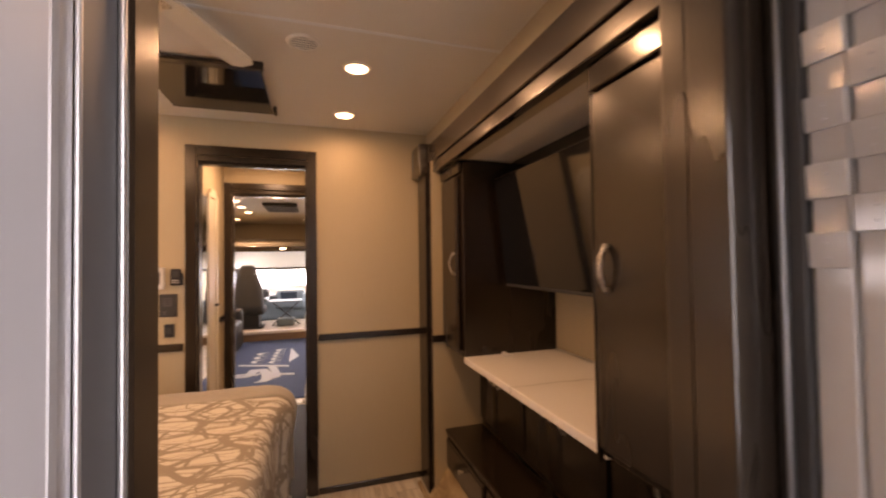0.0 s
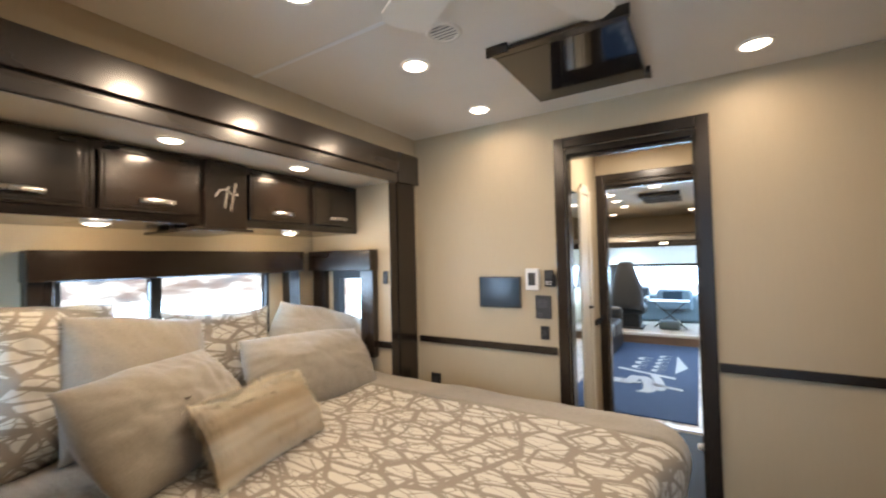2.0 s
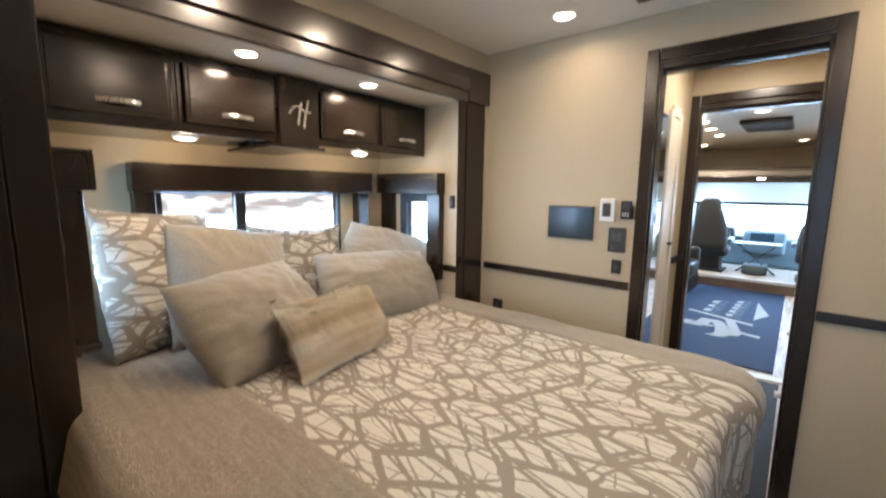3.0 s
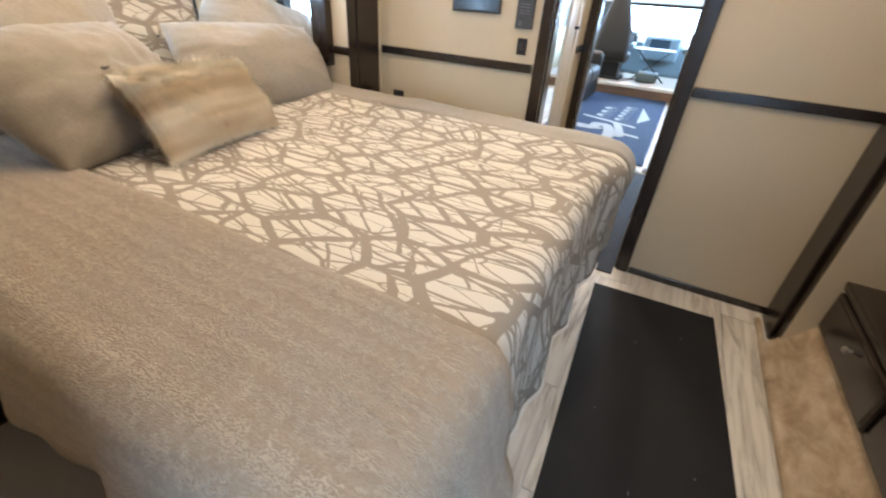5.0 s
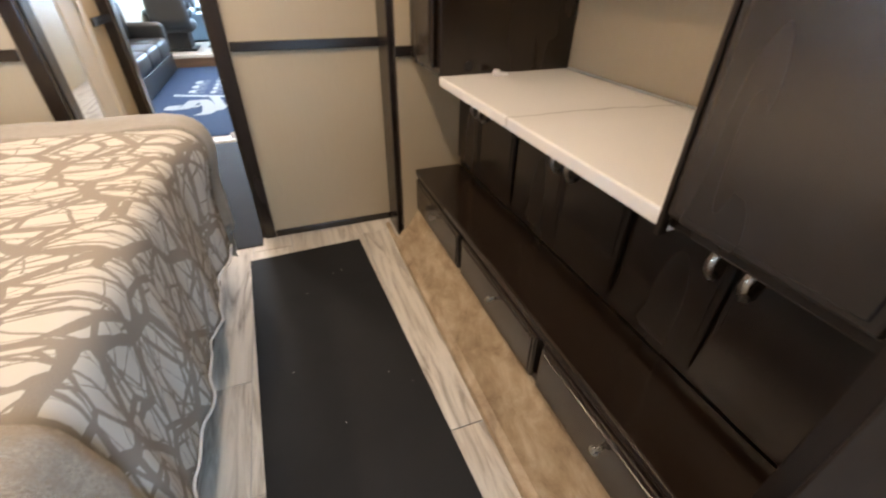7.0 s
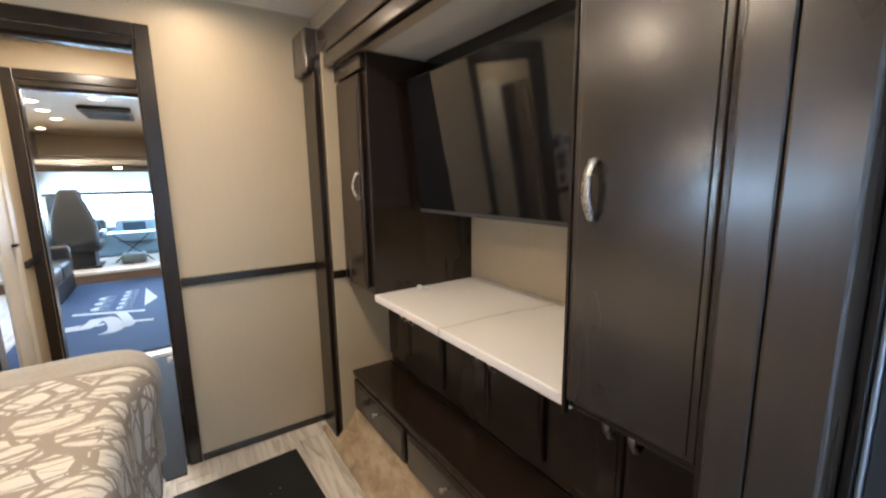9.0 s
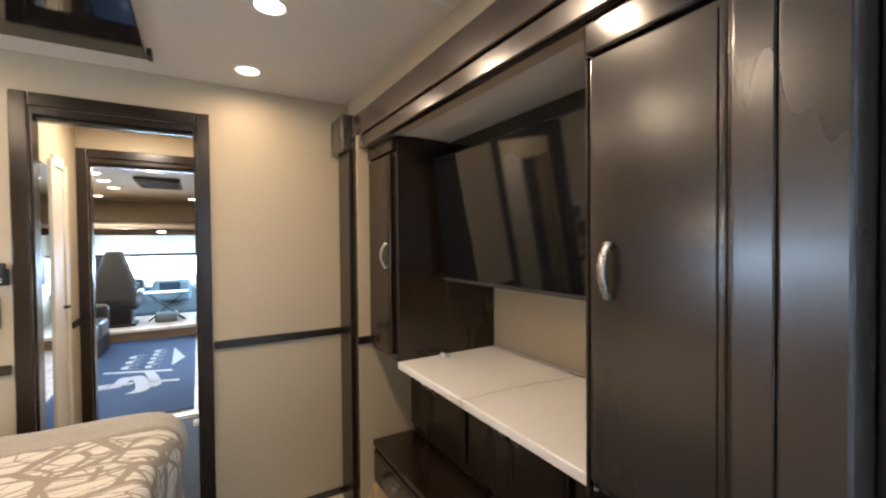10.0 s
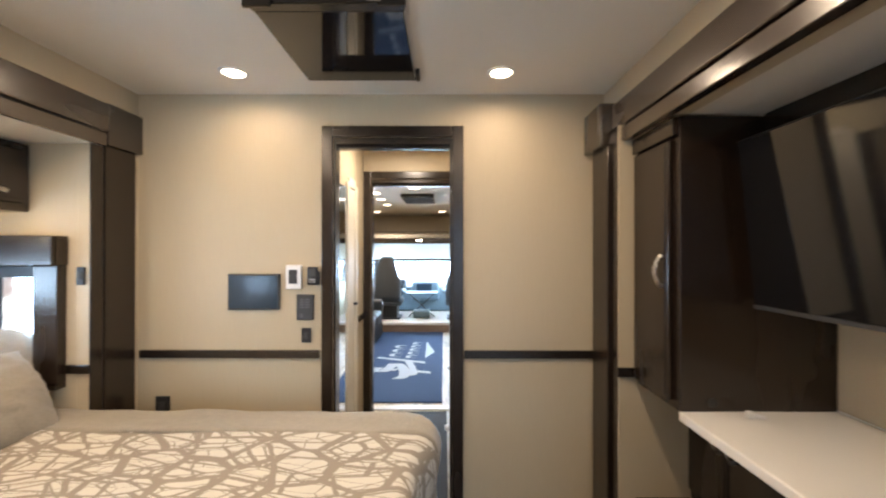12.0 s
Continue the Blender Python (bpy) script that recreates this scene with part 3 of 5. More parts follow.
# ---- windows ----
def glazed(name, axis, at, a0, a1, z0, z1, out, mullion=None, fw=0.022, label="dark framed window with bright daylight behind"):
    """A window in a wall: axis 0 looks along x, axis 1 along y; out is the outward sign."""
    def bx(u0, u1, d0, d1, w0, w1, bev=0.002):
        d0, d1 = sorted((at + out * d0, at + out * d1))
        return box((d0, u0, w0), (d1, u1, w1), bev) if axis == 0 else box((u0, d0, w0), (u1, d1, w1), bev)
    mid = ((a0 + a1) / 2, at) if axis else (at, (a0 + a1) / 2)
    t = thing(name, (*mid, z0), label, "window", kind="structure")
    part("frame", bx(a0, a0 + fw, 0.0, 0.05, z0, z1), M_BLACK, t)
    part("frame", bx(a1 - fw, a1, 0.0, 0.05, z0, z1), M_BLACK, t)
    part("frame", bx(a0 + fw, a1 - fw, 0.0, 0.05, z1 - fw, z1), M_BLACK, t)
    part("sill", bx(a0 + fw, a1 - fw, 0.0, 0.05, z0, z0 + fw), M_BLACK, t)
    cuts = [a0 + fw, a1 - fw]
    if mullion:
        part("mullion", bx(mullion - 0.025, mullion + 0.025, 0.0, 0.045, z0 + fw, z1 - fw), M_BLACK, t)
        cuts = [a0 + fw, mullion - 0.025, mullion + 0.025, a1 - fw]
    for p0, p1 in zip(cuts[::2], cuts[1::2]):
        g = part("pane", bx(p0, p1, 0.028, 0.032, z0 + fw, z1 - fw, 0), M_GLASS, t)
        g.visible_shadow = False
    return t


glazed("window_1", 0, XBL, W0, W1, WZ0, WZ1, -1, 1.36)
glazed("window_2", 1, SL1, E0, E1, EZ0, EZ1, 1, fw=0.055)
glazed("window_3", 1, SL0, E0, E1, EZ0, EZ1, -1, fw=0.055)

# outdoors, bright beyond the glass
structure("backdrop_west", box((-3.6, -1.5, 0.2), (-3.58, 5.5, 3.2), 0), M_SKYCARD, "overexposed daylight outside the bed window", "backdrop")
structure("backdrop_end_1", box((-3.0, 3.6, 0.2), (-1.5, 3.62, 2.2), 0), M_SKYCARD, "overexposed daylight outside the end window", "backdrop")
structure("backdrop_end_2", box((-3.0, -1.32, 0.2), (-1.5, -1.30, 2.2), 0), M_SKYCARD, "overexposed daylight outside the end window", "backdrop")


def valance(name, axis, at, a0, a1, z0, z1, depth, inward, leg, foot):
    """A dark wood box valance with two legs and a sill round a window."""
    def bx(u0, u1, d0, d1, w0, w1, bev=0.004):
        d0, d1 = sorted((at + inward * d0, at + inward * d1))
        return box((d0, u0, w0), (d1, u1, w1), bev) if axis == 0 else box((u0, d0, w0), (u1, d1, w1), bev)
    mid = ((a0 + a1) / 2, at) if axis else (at, (a0 + a1) / 2)
    t = thing("window_valance", (*mid, foot), "dark wood box valance and side boards round the window", "valance", "valances over the bed windows")
    grain = M_WOOD_Y if axis == 0 else M_WOOD_X
    part("face_board", bx(a0, a1, depth - 0.014, depth, z0, z1), grain, t)
    part("top_board", bx(a0, a1, 0.0, depth - 0.0145, z1 - 0.014, z1), grain, t)
    for u0, u1 in ((a0, a0 + 0.014), (a1 - 0.014, a1)):
        part("return_board", bx(u0, u1, 0.0, depth - 0.0145, z0, z1 - 0.0145), M_WOOD_Z, t)
    for u0, u1 in ((a0 + 0.006, a0 + 0.006 + leg), (a1 - 0.006 - leg, a1 - 0.006)):
        part("side_board", bx(u0, u1, 0.0, depth - 0.03, foot, z0 - 0.0005), M_WOOD_Z, t)
    part("sill_board", bx(a0 + 0.006, a1 - 0.006, 0.0, depth - 0.024, foot - 0.022, foot - 0.0005), grain, t)
    part("shade_roll", bx(a0 + 0.02 + leg, a1 - 0.02 - leg, 0.006, 0.03, z0 - 0.006, z0 + 0.03), M_BLACK, t, "rolled-up black night shade")
    return t


valance("bed", 0, XBL, 0.90, 2.125, 1.327, 1.447, 0.10, 1, 0.075, 0.84)
valance("end", 1, SL1, -1.93, -1.412, 1.327, 1.447, 0.075, -1, 0.10, 0.845)
valance("end", 1, SL0, -1.93, -1.345, 1.337, 1.450, 0.088, 1, 0.10, 0.90)


# ---- cabinets ----
def bow_handle(parent, centre, length, along, out, label="curved satin nickel pull"):
    """A bowed flat pull between two feet."""
    along, out, c = Vector(along), Vector(out), Vector(centre)
    bm = bmesh.new()
    pts = []
    for k in range(13):
        u = k / 12 * 2 - 1
        pts.append(c + along * u * length / 2 + out * (0.008 + 0.02 * (1 - u * u)))
    sweep(bm, pts, 0.016, 0.005, along.cross(out))
    for s in (-1, 1):
        p = c + along * s * length / 2 * 0.93
        tube(bm, p, p + out * 0.014, 0.006, 0.006, 10)
    return part("handle", bm, M_NICKEL, parent, label, True)


def knob(parent, centre, out):
    c, o = Vector(centre), Vector(out)
    bm = bmesh.new()
    tube(bm, c, c + o * 0.016, 0.005, 0.0045, 12)
    tube(bm, c + o * 0.013, c + o * 0.020, 0.007, 0.0125, 16)
    tube(bm, c + o * 0.020, c + o * 0.025, 0.0125, 0.008, 16)
    return part("knob", bm, M_NICKEL, parent, "round nickel knob", True)


def slab_door(parent, lo, hi, axis, s, name="door", mat=None):
    """A door with a rounded edge and a shallow raised field; axis and s give the way it faces."""
    bm = bmesh.new()
    add_box(bm, lo, hi, 0.0085, 4)
    lo2, hi2 = list(lo), list(hi)
    for k in range(3):
        if k != axis:
            lo2[k] += 0.016
            hi2[k] -= 0.016
    if s > 0:
        lo2[axis], hi2[axis] = hi[axis] - 0.002, hi[axis] + 0.003
    else:
        lo2[axis], hi2[axis] = lo[axis] - 0.003, lo[axis] + 0.002
    add_box(bm, lo2, hi2, 0.003, 2)
    return part(name, bm, mat or M_WOOD_Z, parent)


# overhead cabinets of the bed slide
CX = -1.575
UZ0, UZ1 = 1.545, 1.822
runs = [(0.612, 0.985), (0.985, 1.36), (1.545, 1.91), (1.91, 2.273)]
for y0, y1 in runs:
    t = thing("overhead_cabinet", ((CX + XBL) / 2, (y0 + y1) / 2, UZ0), "dark lacquered overhead cabinet with a flap door", "cabinet", "overhead cabinets above the bed")
    part("body", box((XBL + 0.001, y0, UZ0), (CX, y1, UZ1), 0.002), M_WOOD_Y, t)
    d = slab_door(t, (CX + 0.001, y0 + 0.017, UZ0 + 0.035), (CX + 0.019, y1 - 0.017, UZ1 - 0.03), 0, 1, mat=M_WOOD_Y)
    bow_handle(d, (CX + 0.021, (y0 + y1) / 2 + 0.01, UZ0 + 0.075), 0.115, (0, 1, 0), (1, 0, 0))
    for hy in (y0 + 0.06, y1 - 0.06):
        bm = bmesh.new()
        tube(bm, (CX + 0.012, hy - 0.02, UZ1 - 0.022), (CX + 0.012, hy + 0.02, UZ1 - 0.022), 0.005, seg=10)
        part("hinge", bm, M_BLACK, t)
t = thing("overhead_centre_panel", ((CX + XBL) / 2, 1.4525, UZ0 - 0.012), "dark lacquered centre panel with a chrome monogram emblem", "cabinet")
part("body", box((XBL + 0.001, 1.3605, UZ0 - 0.012), (CX + 0.022, 1.5445, UZ1), 0.004), M_WOOD_Z, t)
part("foot_board", box((XBL + 0.02, 1.30, UZ0 - 0.026), (CX + 0.05, 1.56, UZ0 - 0.0125), 0.004), M_WOOD_Y, t)
bm = bmesh.new()
ex = CX + 0.026
for p in ([(0.016, -0.062), (0.026, 0.0), (0.038, 0.062)], [(-0.012, -0.05), (-0.004, 0.0), (0.006, 0.045)],
          [(-0.052, -0.004), (-0.03, 0.026), (-0.006, 0.03), (0.02, 0.012), (0.05, 0.012)]):
    sweep(bm, [(ex, 1.452 + a, 1.672 + b) for a, b in p], 0.006, 0.008, (1, 0, 0))
part("emblem", bm, M_NICKEL, t, "plain chrome strokes of a monogram")


def round_light(name, x, y, z, r, label, group, recess=True):
    t = thing(name, (x, y, z), label, "light", group)
    bm = bmesh.new()
    n = 28
    rings = [[bm.verts.new((x + rr * math.cos(2 * math.pi * k / n), y + rr * math.sin(2 * math.pi * k / n), zz)) for k in range(n)]
             for rr, zz in ((r, z), (r * 0.98, z - 0.004), (r * 0.82, z - 0.006), (r * 0.74, z - 0.002))]
    for a, b in zip(rings, rings[1:]):
        for k in range(n):
            bm.faces.new((a[k], a[(k + 1) % n], b[(k + 1) % n], b[k]))
    bmesh.ops.recalc_face_normals(bm, faces=bm.faces)
    part("trim_ring", bm, M_WHITEPL, t, "white trim ring", True)
    bm = bmesh.new()
    dome = [[bm.verts.new((x + rr * math.cos(2 * math.pi * k / n), y + rr * math.sin(2 * math.pi * k / n), z - dz)) for k in range(n)]
            for rr, dz in ((r * 0.78, 0.003), (r * 0.6, 0.008), (r * 0.3, 0.011))]
    for a, b in zip(dome, dome[1:]):
        for k in range(n):
            bm.faces.new((a[k], a[(k + 1) % n], b[(k + 1) % n], b[k]))
    bm.faces.new(dome[-1])
    part("lens", bm, M_LAMP, t, "glowing warm lens", True)
    return t


for lx, ly in ROOM_LIGHTS:
    round_light("ceiling_light", lx, ly, CEIL - 0.0005, 0.058, "lit round recessed ceiling light with white trim", "recessed ceiling lights")
for lx, ly in SLIDE_LIGHTS:
    round_light("slide_light", lx, ly, 1.8315, 0.048, "lit round light in the bed slide ceiling", "bed slide lights")
for lx, ly in PUCKS:
    t = round_light("puck_light", lx, ly, 1.541, 0.045, "lit puck light under the overhead cabinets", "puck lights over the pillows")
    bm = bmesh.new()
    tube(bm, (lx, ly, 1.5412), (lx, ly, 1.5448), 0.045, seg=28)
    part("housing", bm, M_WHITEPL, t, "white housing")

# tall cabinet at the far end of the wardrobe slide
t = thing("tall_cabinet", (1.18, 2.1, 0.85), "tall dark cabinet standing on the counter level with one door", "cabinet")
FX = 0.925
part("body", box((FX, 1.945, 0.852), (XBR - 0.001, SR1 - 0.001, 1.838), 0.004), M_WOOD_Z, t)
part("cornice", box((FX - 0.022, 1.95, 1.775), (FX - 0.001, SR1 - 0.003, 1.836), 0.004), M_WOOD_Y, t)
d = slab_door(t, (FX - 0.02, 1.985, 0.875), (FX - 0.001, SR1 - 0.012, 1.768), 0, -1)
bow_handle(d, (FX - 0.022, 2.015, 1.318), 0.112, (0, 0, 1), (-1, 0, 0))

# wardrobe at the near end
t = thing("wardrobe", (1.17, 0.78, 0.846), "dark glossy wardrobe with one full door and a bow handle", "wardrobe")
WX = 0.905
part("body", box((WX, SR0 + 0.001, 0.846), (XBR - 0.001, 0.905, 1.838), 0.004), M_WOOD_Z, t)
part("cornice", box((WX - 0.022, SR0 + 0.004, 1.765), (WX - 0.001, 0.903, 1.836), 0.004), M_WOOD_Y, t)
d = slab_door(t, (WX - 0.02, SR0 + 0.006, 0.868), (WX - 0.001, 0.895, 1.757), 0, -1, mat=M_WOOD_FRONT)
bow_handle(d, (WX - 0.022, 0.840, 1.318), 0.112, (0, 0, 1), (-1, 0, 0))
part("edge_strip", box((WX - 0.019, 0.8955, 0.832), (WX - 0.001, 0.904, 1.76), 0.002), M_WOOD_Z, t)

# counter
t = thing("countertop", (1.18, 1.42, 0.826), "white veined stone-look countertop over the low cabinets", "countertop")
part("slab", box((0.918, 0.9065, 0.826), (XBR - 0.0075, 1.9435, 0.857), 0.005, 3), M_QUARTZ, t)
part("caulk_line", box((XBR - 0.007, 0.9065, 0.8555), (XBR - 0.001, 1.9435, 0.860), 0.001), M_WHITEPL, t, "thin white sealant line")
t = thing("plastic_clip", (1.117, 1.887, 0.857), "small white plastic clip lying on the counter", "clip")
bm = bmesh.new()
add_box(bm, (1.100, 1.876, 0.8572), (1.122, 1.896, 0.880), 0.005, 3)
part("body", bm, M_WHITEPL, t, "", True)
bm = bmesh.new()
tube(bm, (1.122, 1.888, 0.866), (1.150, 1.872, 0.864), 0.007, 0.006, 14)
part("stub", bm, M_WHITEPL, t, "", True)
bm = bmesh.new()
tube(bm, (0, 0, 0), (0, -0.004, 0), 0.016, seg=20)
bmesh.ops.translate(bm, verts=bm.verts, vec=(1.03, 1.9448, 0.885))
single("cable_grommet", bm, M_BLACK, "small black cable grommet on the cabinet side", "grommet")

# low cabinets under the counter
LX = 1.14
for n, (y0, y1) in enumerate(((0.624, 1.155), (1.155, 1.717), (1.717, SR1 - 0.002))):
    t = thing("low_cabinet", (1.3, (y0 + y1) / 2, 0.394), "dark low cabinet with two doors under the counter", "cabinet", "low cabinets under the counter")
    part("body", box((LX, y0 + 0.0005, 0.394), (XBR - 0.001, y1 - 0.0005, 0.8255), 0.002), M_WOOD_Z, t)
    mid = (0.892, 1.425, 2.0)[n]
    top = 0.812
    for a, b, hy in ((y0 + 0.012, mid - 0.002, mid - 0.035), (mid + 0.002, y1 - 0.012, mid + 0.035)):
        d = slab_door(t, (LX - 0.019, a, 0.436), (LX - 0.001, b, top), 0, -1)
        bow_handle(d, (LX - 0.021, hy, top - 0.105), 0.07, (0, 0, 1), (-1, 0, 0))

# drawer bench in front of them
BX = 0.93
bench = thing("drawer_bench", (1.03, 1.45, 0.165), "long low dark bench with three drawers in front of the cabinets", "bench")
part("body", box((BX, SR0 + 0.002, 0.171), (LX - 0.022, SR1 - 0.003, 0.3705), 0.002), M_WOOD_Y, bench)
part("top", box((BX - 0.016, SR0 + 0.002, 0.371), (LX - 0.001, SR1 - 0.003, 0.393), 0.007, 3), M_WOOD_Y, bench)
part("lip", box((BX - 0.012, SR0 + 0.004, 0.358), (BX - 0.001, SR1 - 0.006, 0.3705), 0.004), M_WOOD_Y, bench)
for y0, y1 in ((0.645, 1.128), (1.154, 1.678), (1.704, 2.232)):
    d = slab_door(bench, (BX - 0.018, y0, 0.194), (BX - 0.001, y1, 0.352), 0, -1, "drawer", M_WOOD_Y)
    knob(d, (BX - 0.021, (y0 + y1) / 2 - 0.02, 0.296), (-1, 0, 0))

# television on its board
single("mounting_board", box((1.205, 0.906, 1.225), (XBR - 0.001, 1.9445, 1.845), 0.004), M_WOOD_Y, "dark wood box panel behind the wall television", "panel")
tv = thing("television", (1.135, 1.41, 1.203), "large black flat television tilted forward on the slide wall", "television")
TV0, TV1, TVH = 0.925, 1.90, 0.54


def tilted(lo, hi, bev):
    bm = box(lo, hi, bev)
    bmesh.ops.rotate(bm, verts=bm.verts, cent=(1.135, 0, 1.203), matrix=Matrix.Rotation(radians(-6), 3, "Y"))
    return bm


part("case", tilted((1.139, TV0, 1.203), (1.165, TV1, 1.203 + TVH), 0.004), M_BLACK, tv)
part("screen", tilted((1.1355, TV0 + 0.006, 1.218), (1.1388, TV1 - 0.006, 1.197 + TVH), 0.0006), M_GLASSBLACK, tv, "glossy black screen")
part("chin", tilted((1.1335, TV0 + 0.002, 1.204), (1.1388, TV1 - 0.002, 1.2155), 0.001), M_DARKGREY, tv)
part("mount", boxes(((1.15, 1.30, 1.38), (1.2045, 1.52, 1.58)), bevel=0.004), M_BLACK, tv)

# ---- far wall fittings ----
t = thing("wall_screen", (-0.755, YW - 0.02, 1.11), "dark blue touch screen flush on the cream wall", "screen")
part("bezel", box((-0.878, YW - 0.02, 1.108), (-0.634, YW - 0.0005, 1.277), 0.004), M_DARKGREY, t)
part("glass", box((-0.87, YW - 0.0225, 1.116), (-0.642, YW - 0.0202, 1.269), 0.001), M_SCREEN, t, "glossy blue-grey glass")
t = thing("thermostat", (-0.567, YW - 0.02, 1.206), "white wall thermostat with a dark display", "thermostat")
part("case", box((-0.603, YW - 0.024, 1.206), (-0.531, YW - 0.0005, 1.32), 0.006, 3), M_WHITEPL, t)
part("display", box((-0.588, YW - 0.0265, 1.232), (-0.548, YW - 0.0242, 1.298), 0.001), M_DARKGREY, t, "dark display")
t = thing("remote_control", (-0.475, YW - 0.02, 1.224), "small dark remote in a wall holder", "remote")
part("holder", box((-0.505, YW - 0.016, 1.224), (-0.446, YW - 0.0005, 1.29), 0.005), M_BLACK, t)
part("handset", box((-0.500, YW - 0.032, 1.228), (-0.451, YW - 0.0165, 1.312), 0.006, 3), M_BLACK, t)
part("display", box((-0.490, YW - 0.0345, 1.268), (-0.461, YW - 0.0322, 1.302), 0.001), M_DARKGREY, t)
for i in range(6):
    part("button", box((-0.491 + 0.011 * (i % 3), YW - 0.0345, 1.238 + 0.011 * (i // 3)), (-0.483 + 0.011 * (i % 3), YW - 0.0322, 1.243 + 0.011 * (i // 3)), 0.0008), M_WHITEPL, t)
t = thing("control_panel", (-0.515, YW - 0.02, 1.06), "black wall control plate with small printed rows", "control panel")
part("plate", box((-0.555, YW - 0.016, 1.06), (-0.474, YW - 0.0005, 1.18), 0.003), M_DARKGREY, t)
for i in range(8):
    part("print_bar", box((-0.538 + 0.026 * (i % 2), YW - 0.0172, 1.155 - 0.012 * (i // 2)), (-0.519 + 0.026 * (i % 2), YW - 0.0162, 1.158 - 0.012 * (i // 2)), 0), M_LEGEND, t)
for i in range(2):
    part("print_bar", box((-0.538, YW - 0.0172, 1.075 + 0.01 * i), (-0.523, YW - 0.0162, 1.078 + 0.01 * i), 0), M_LEGEND, t)


def switch_plate(name, lo, hi, axis, s, label):
    t = thing(name, ((lo[0] + hi[0]) / 2, (lo[1] + hi[1]) / 2, lo[2]), label, "switch")
    part("plate", box(lo, hi, 0.004, 3), M_BLACK, t)
    l2, h2 = list(lo), list(hi)
    for k in range(3):
        if k != axis:
            d = (hi[k] - lo[k]) * (0.3 if k != 2 else 0.28)
            l2[k] += d
            h2[k] -= d
    if s < 0:
        l2[axis], h2[axis] = lo[axis] - 0.005, lo[axis] - 0.0002
    else:
        l2[axis], h2[axis] = hi[axis] + 0.0002, hi[axis] + 0.005
    zm = (l2[2] + h2[2]) / 2
    part("rocker", box(l2, (*h2[:2], zm - 0.001), 0.0015), M_DARKGREY, t)
    part("rocker", box((*l2[:2], zm + 0.001), h2, 0.0015), M_DARKGREY, t)
    return t


switch_plate("light_switch", (-0.533, YW - 0.012, 0.952), (-0.487, YW - 0.0005, 1.022), 1, -1, "black rocker switch on the cream wall")
switch_plate("wall_socket", (-1.223, YW - 0.012, 0.612), (-1.158, YW - 0.0005, 0.698), 1, -1, "black wall socket low on the cream wall")
switch_plate("light_switch", (-1.372, SL1 - 0.012, 1.245), (-1.338, SL1 - 0.0005, 1.32), 1, -1, "black rocker switch on the slide end wall")

# ---- ceiling fittings ----
t = thing("ceiling_hatch", (-0.21, 2.07, 2.03), "dark wood framed glossy black panel folded up to the ceiling", "ceiling panel")
HX0, HX1, HY0, HY1 = -0.432, 0.018, 1.79, 2.318
part("base", box((HX0 + 0.01, HY0 + 0.01, 2.1245), (HX1 - 0.01, HY1 - 0.01, CEIL - 0.0005), 0.002), M_BLACK, t)
part("frame", box((HX0 - 0.005, HY0 - 0.02, 2.107), (HX1 + 0.005, HY0 + 0.022, 2.124), 0.004), M_WOOD_X, t)
part("frame", box((HX0 - 0.005, HY1 - 0.004, 2.112), (HX1 + 0.005, HY1 + 0.01, 2.124), 0.003), M_WOOD_X, t)
part("glass_panel", box((HX0, HY0 + 0.0225, 2.108), (HX1, HY1 - 0.0045, 2.124), 0.003), M_GLASSBLACK, t, "glossy black panel")
for x0, x1 in ((HX0 - 0.012, HX0 + 0.07), (HX1 - 0.07, HX1 + 0.012)):
    part("hinge_block", box((x0, HY0 - 0.034, 2.092), (x1, HY0 - 0.0205, 2.1295), 0.003), M_WOOD_X, t)
part("latch", box((HX1 + 0.0055, HY1 - 0.075, 2.100), (HX1 + 0.022, HY1 - 0.01, 2.1295), 0.003), M_WOOD_Z, t)


def round_vent(x, y):
    t = thing("ceiling_vent", (x, y, CEIL - 0.01), "round white ceiling air vent with slats", "vent", "round ceiling vents")
    bm = bmesh.new()
    n = 32
    rings = [[bm.verts.new((x + rr * math.cos(2 * math.pi * k / n), y + rr * math.sin(2 * math.pi * k / n), CEIL - dz)) for k in range(n)]
             for rr, dz in ((0.062, 0.0006), (0.058, 0.006), (0.048, 0.008), (0.044, 0.002))]
    for a, b in zip(rings, rings[1:]):
        for k in range(n):
            bm.faces.new((a[k], a[(k + 1) % n], b[(k + 1) % n], b[k]))
    bmesh.ops.recalc_face_normals(bm, faces=bm.faces)
    part("ring", bm, M_CEIL, t, "", True)
    bm = bmesh.new()
    tube(bm, (x, y, CEIL - 0.003), (x, y, CEIL - 0.0008), 0.045, seg=28)
    part("dark_throat", bm, M_DARKGREY, t)
    for k in range(5):
        yy = y - 0.032 + 0.016 * k
        w = math.sqrt(0.045 ** 2 - (yy - y) ** 2)
        bm = box((x - w, yy - 0.005, CEIL - 0.0055), (x + w, yy + 0.004, CEIL - 0.0035), 0.0006)
        bmesh.ops.rotate(bm, verts=bm.verts, cent=(x, yy, CEIL - 0.0045), matrix=Matrix.Rotation(0.0, 3, "X"))
        part("slat", bm, M_CEIL, t)


round_vent(0.186, 1.565)
round_vent(-0.514, 1.585)

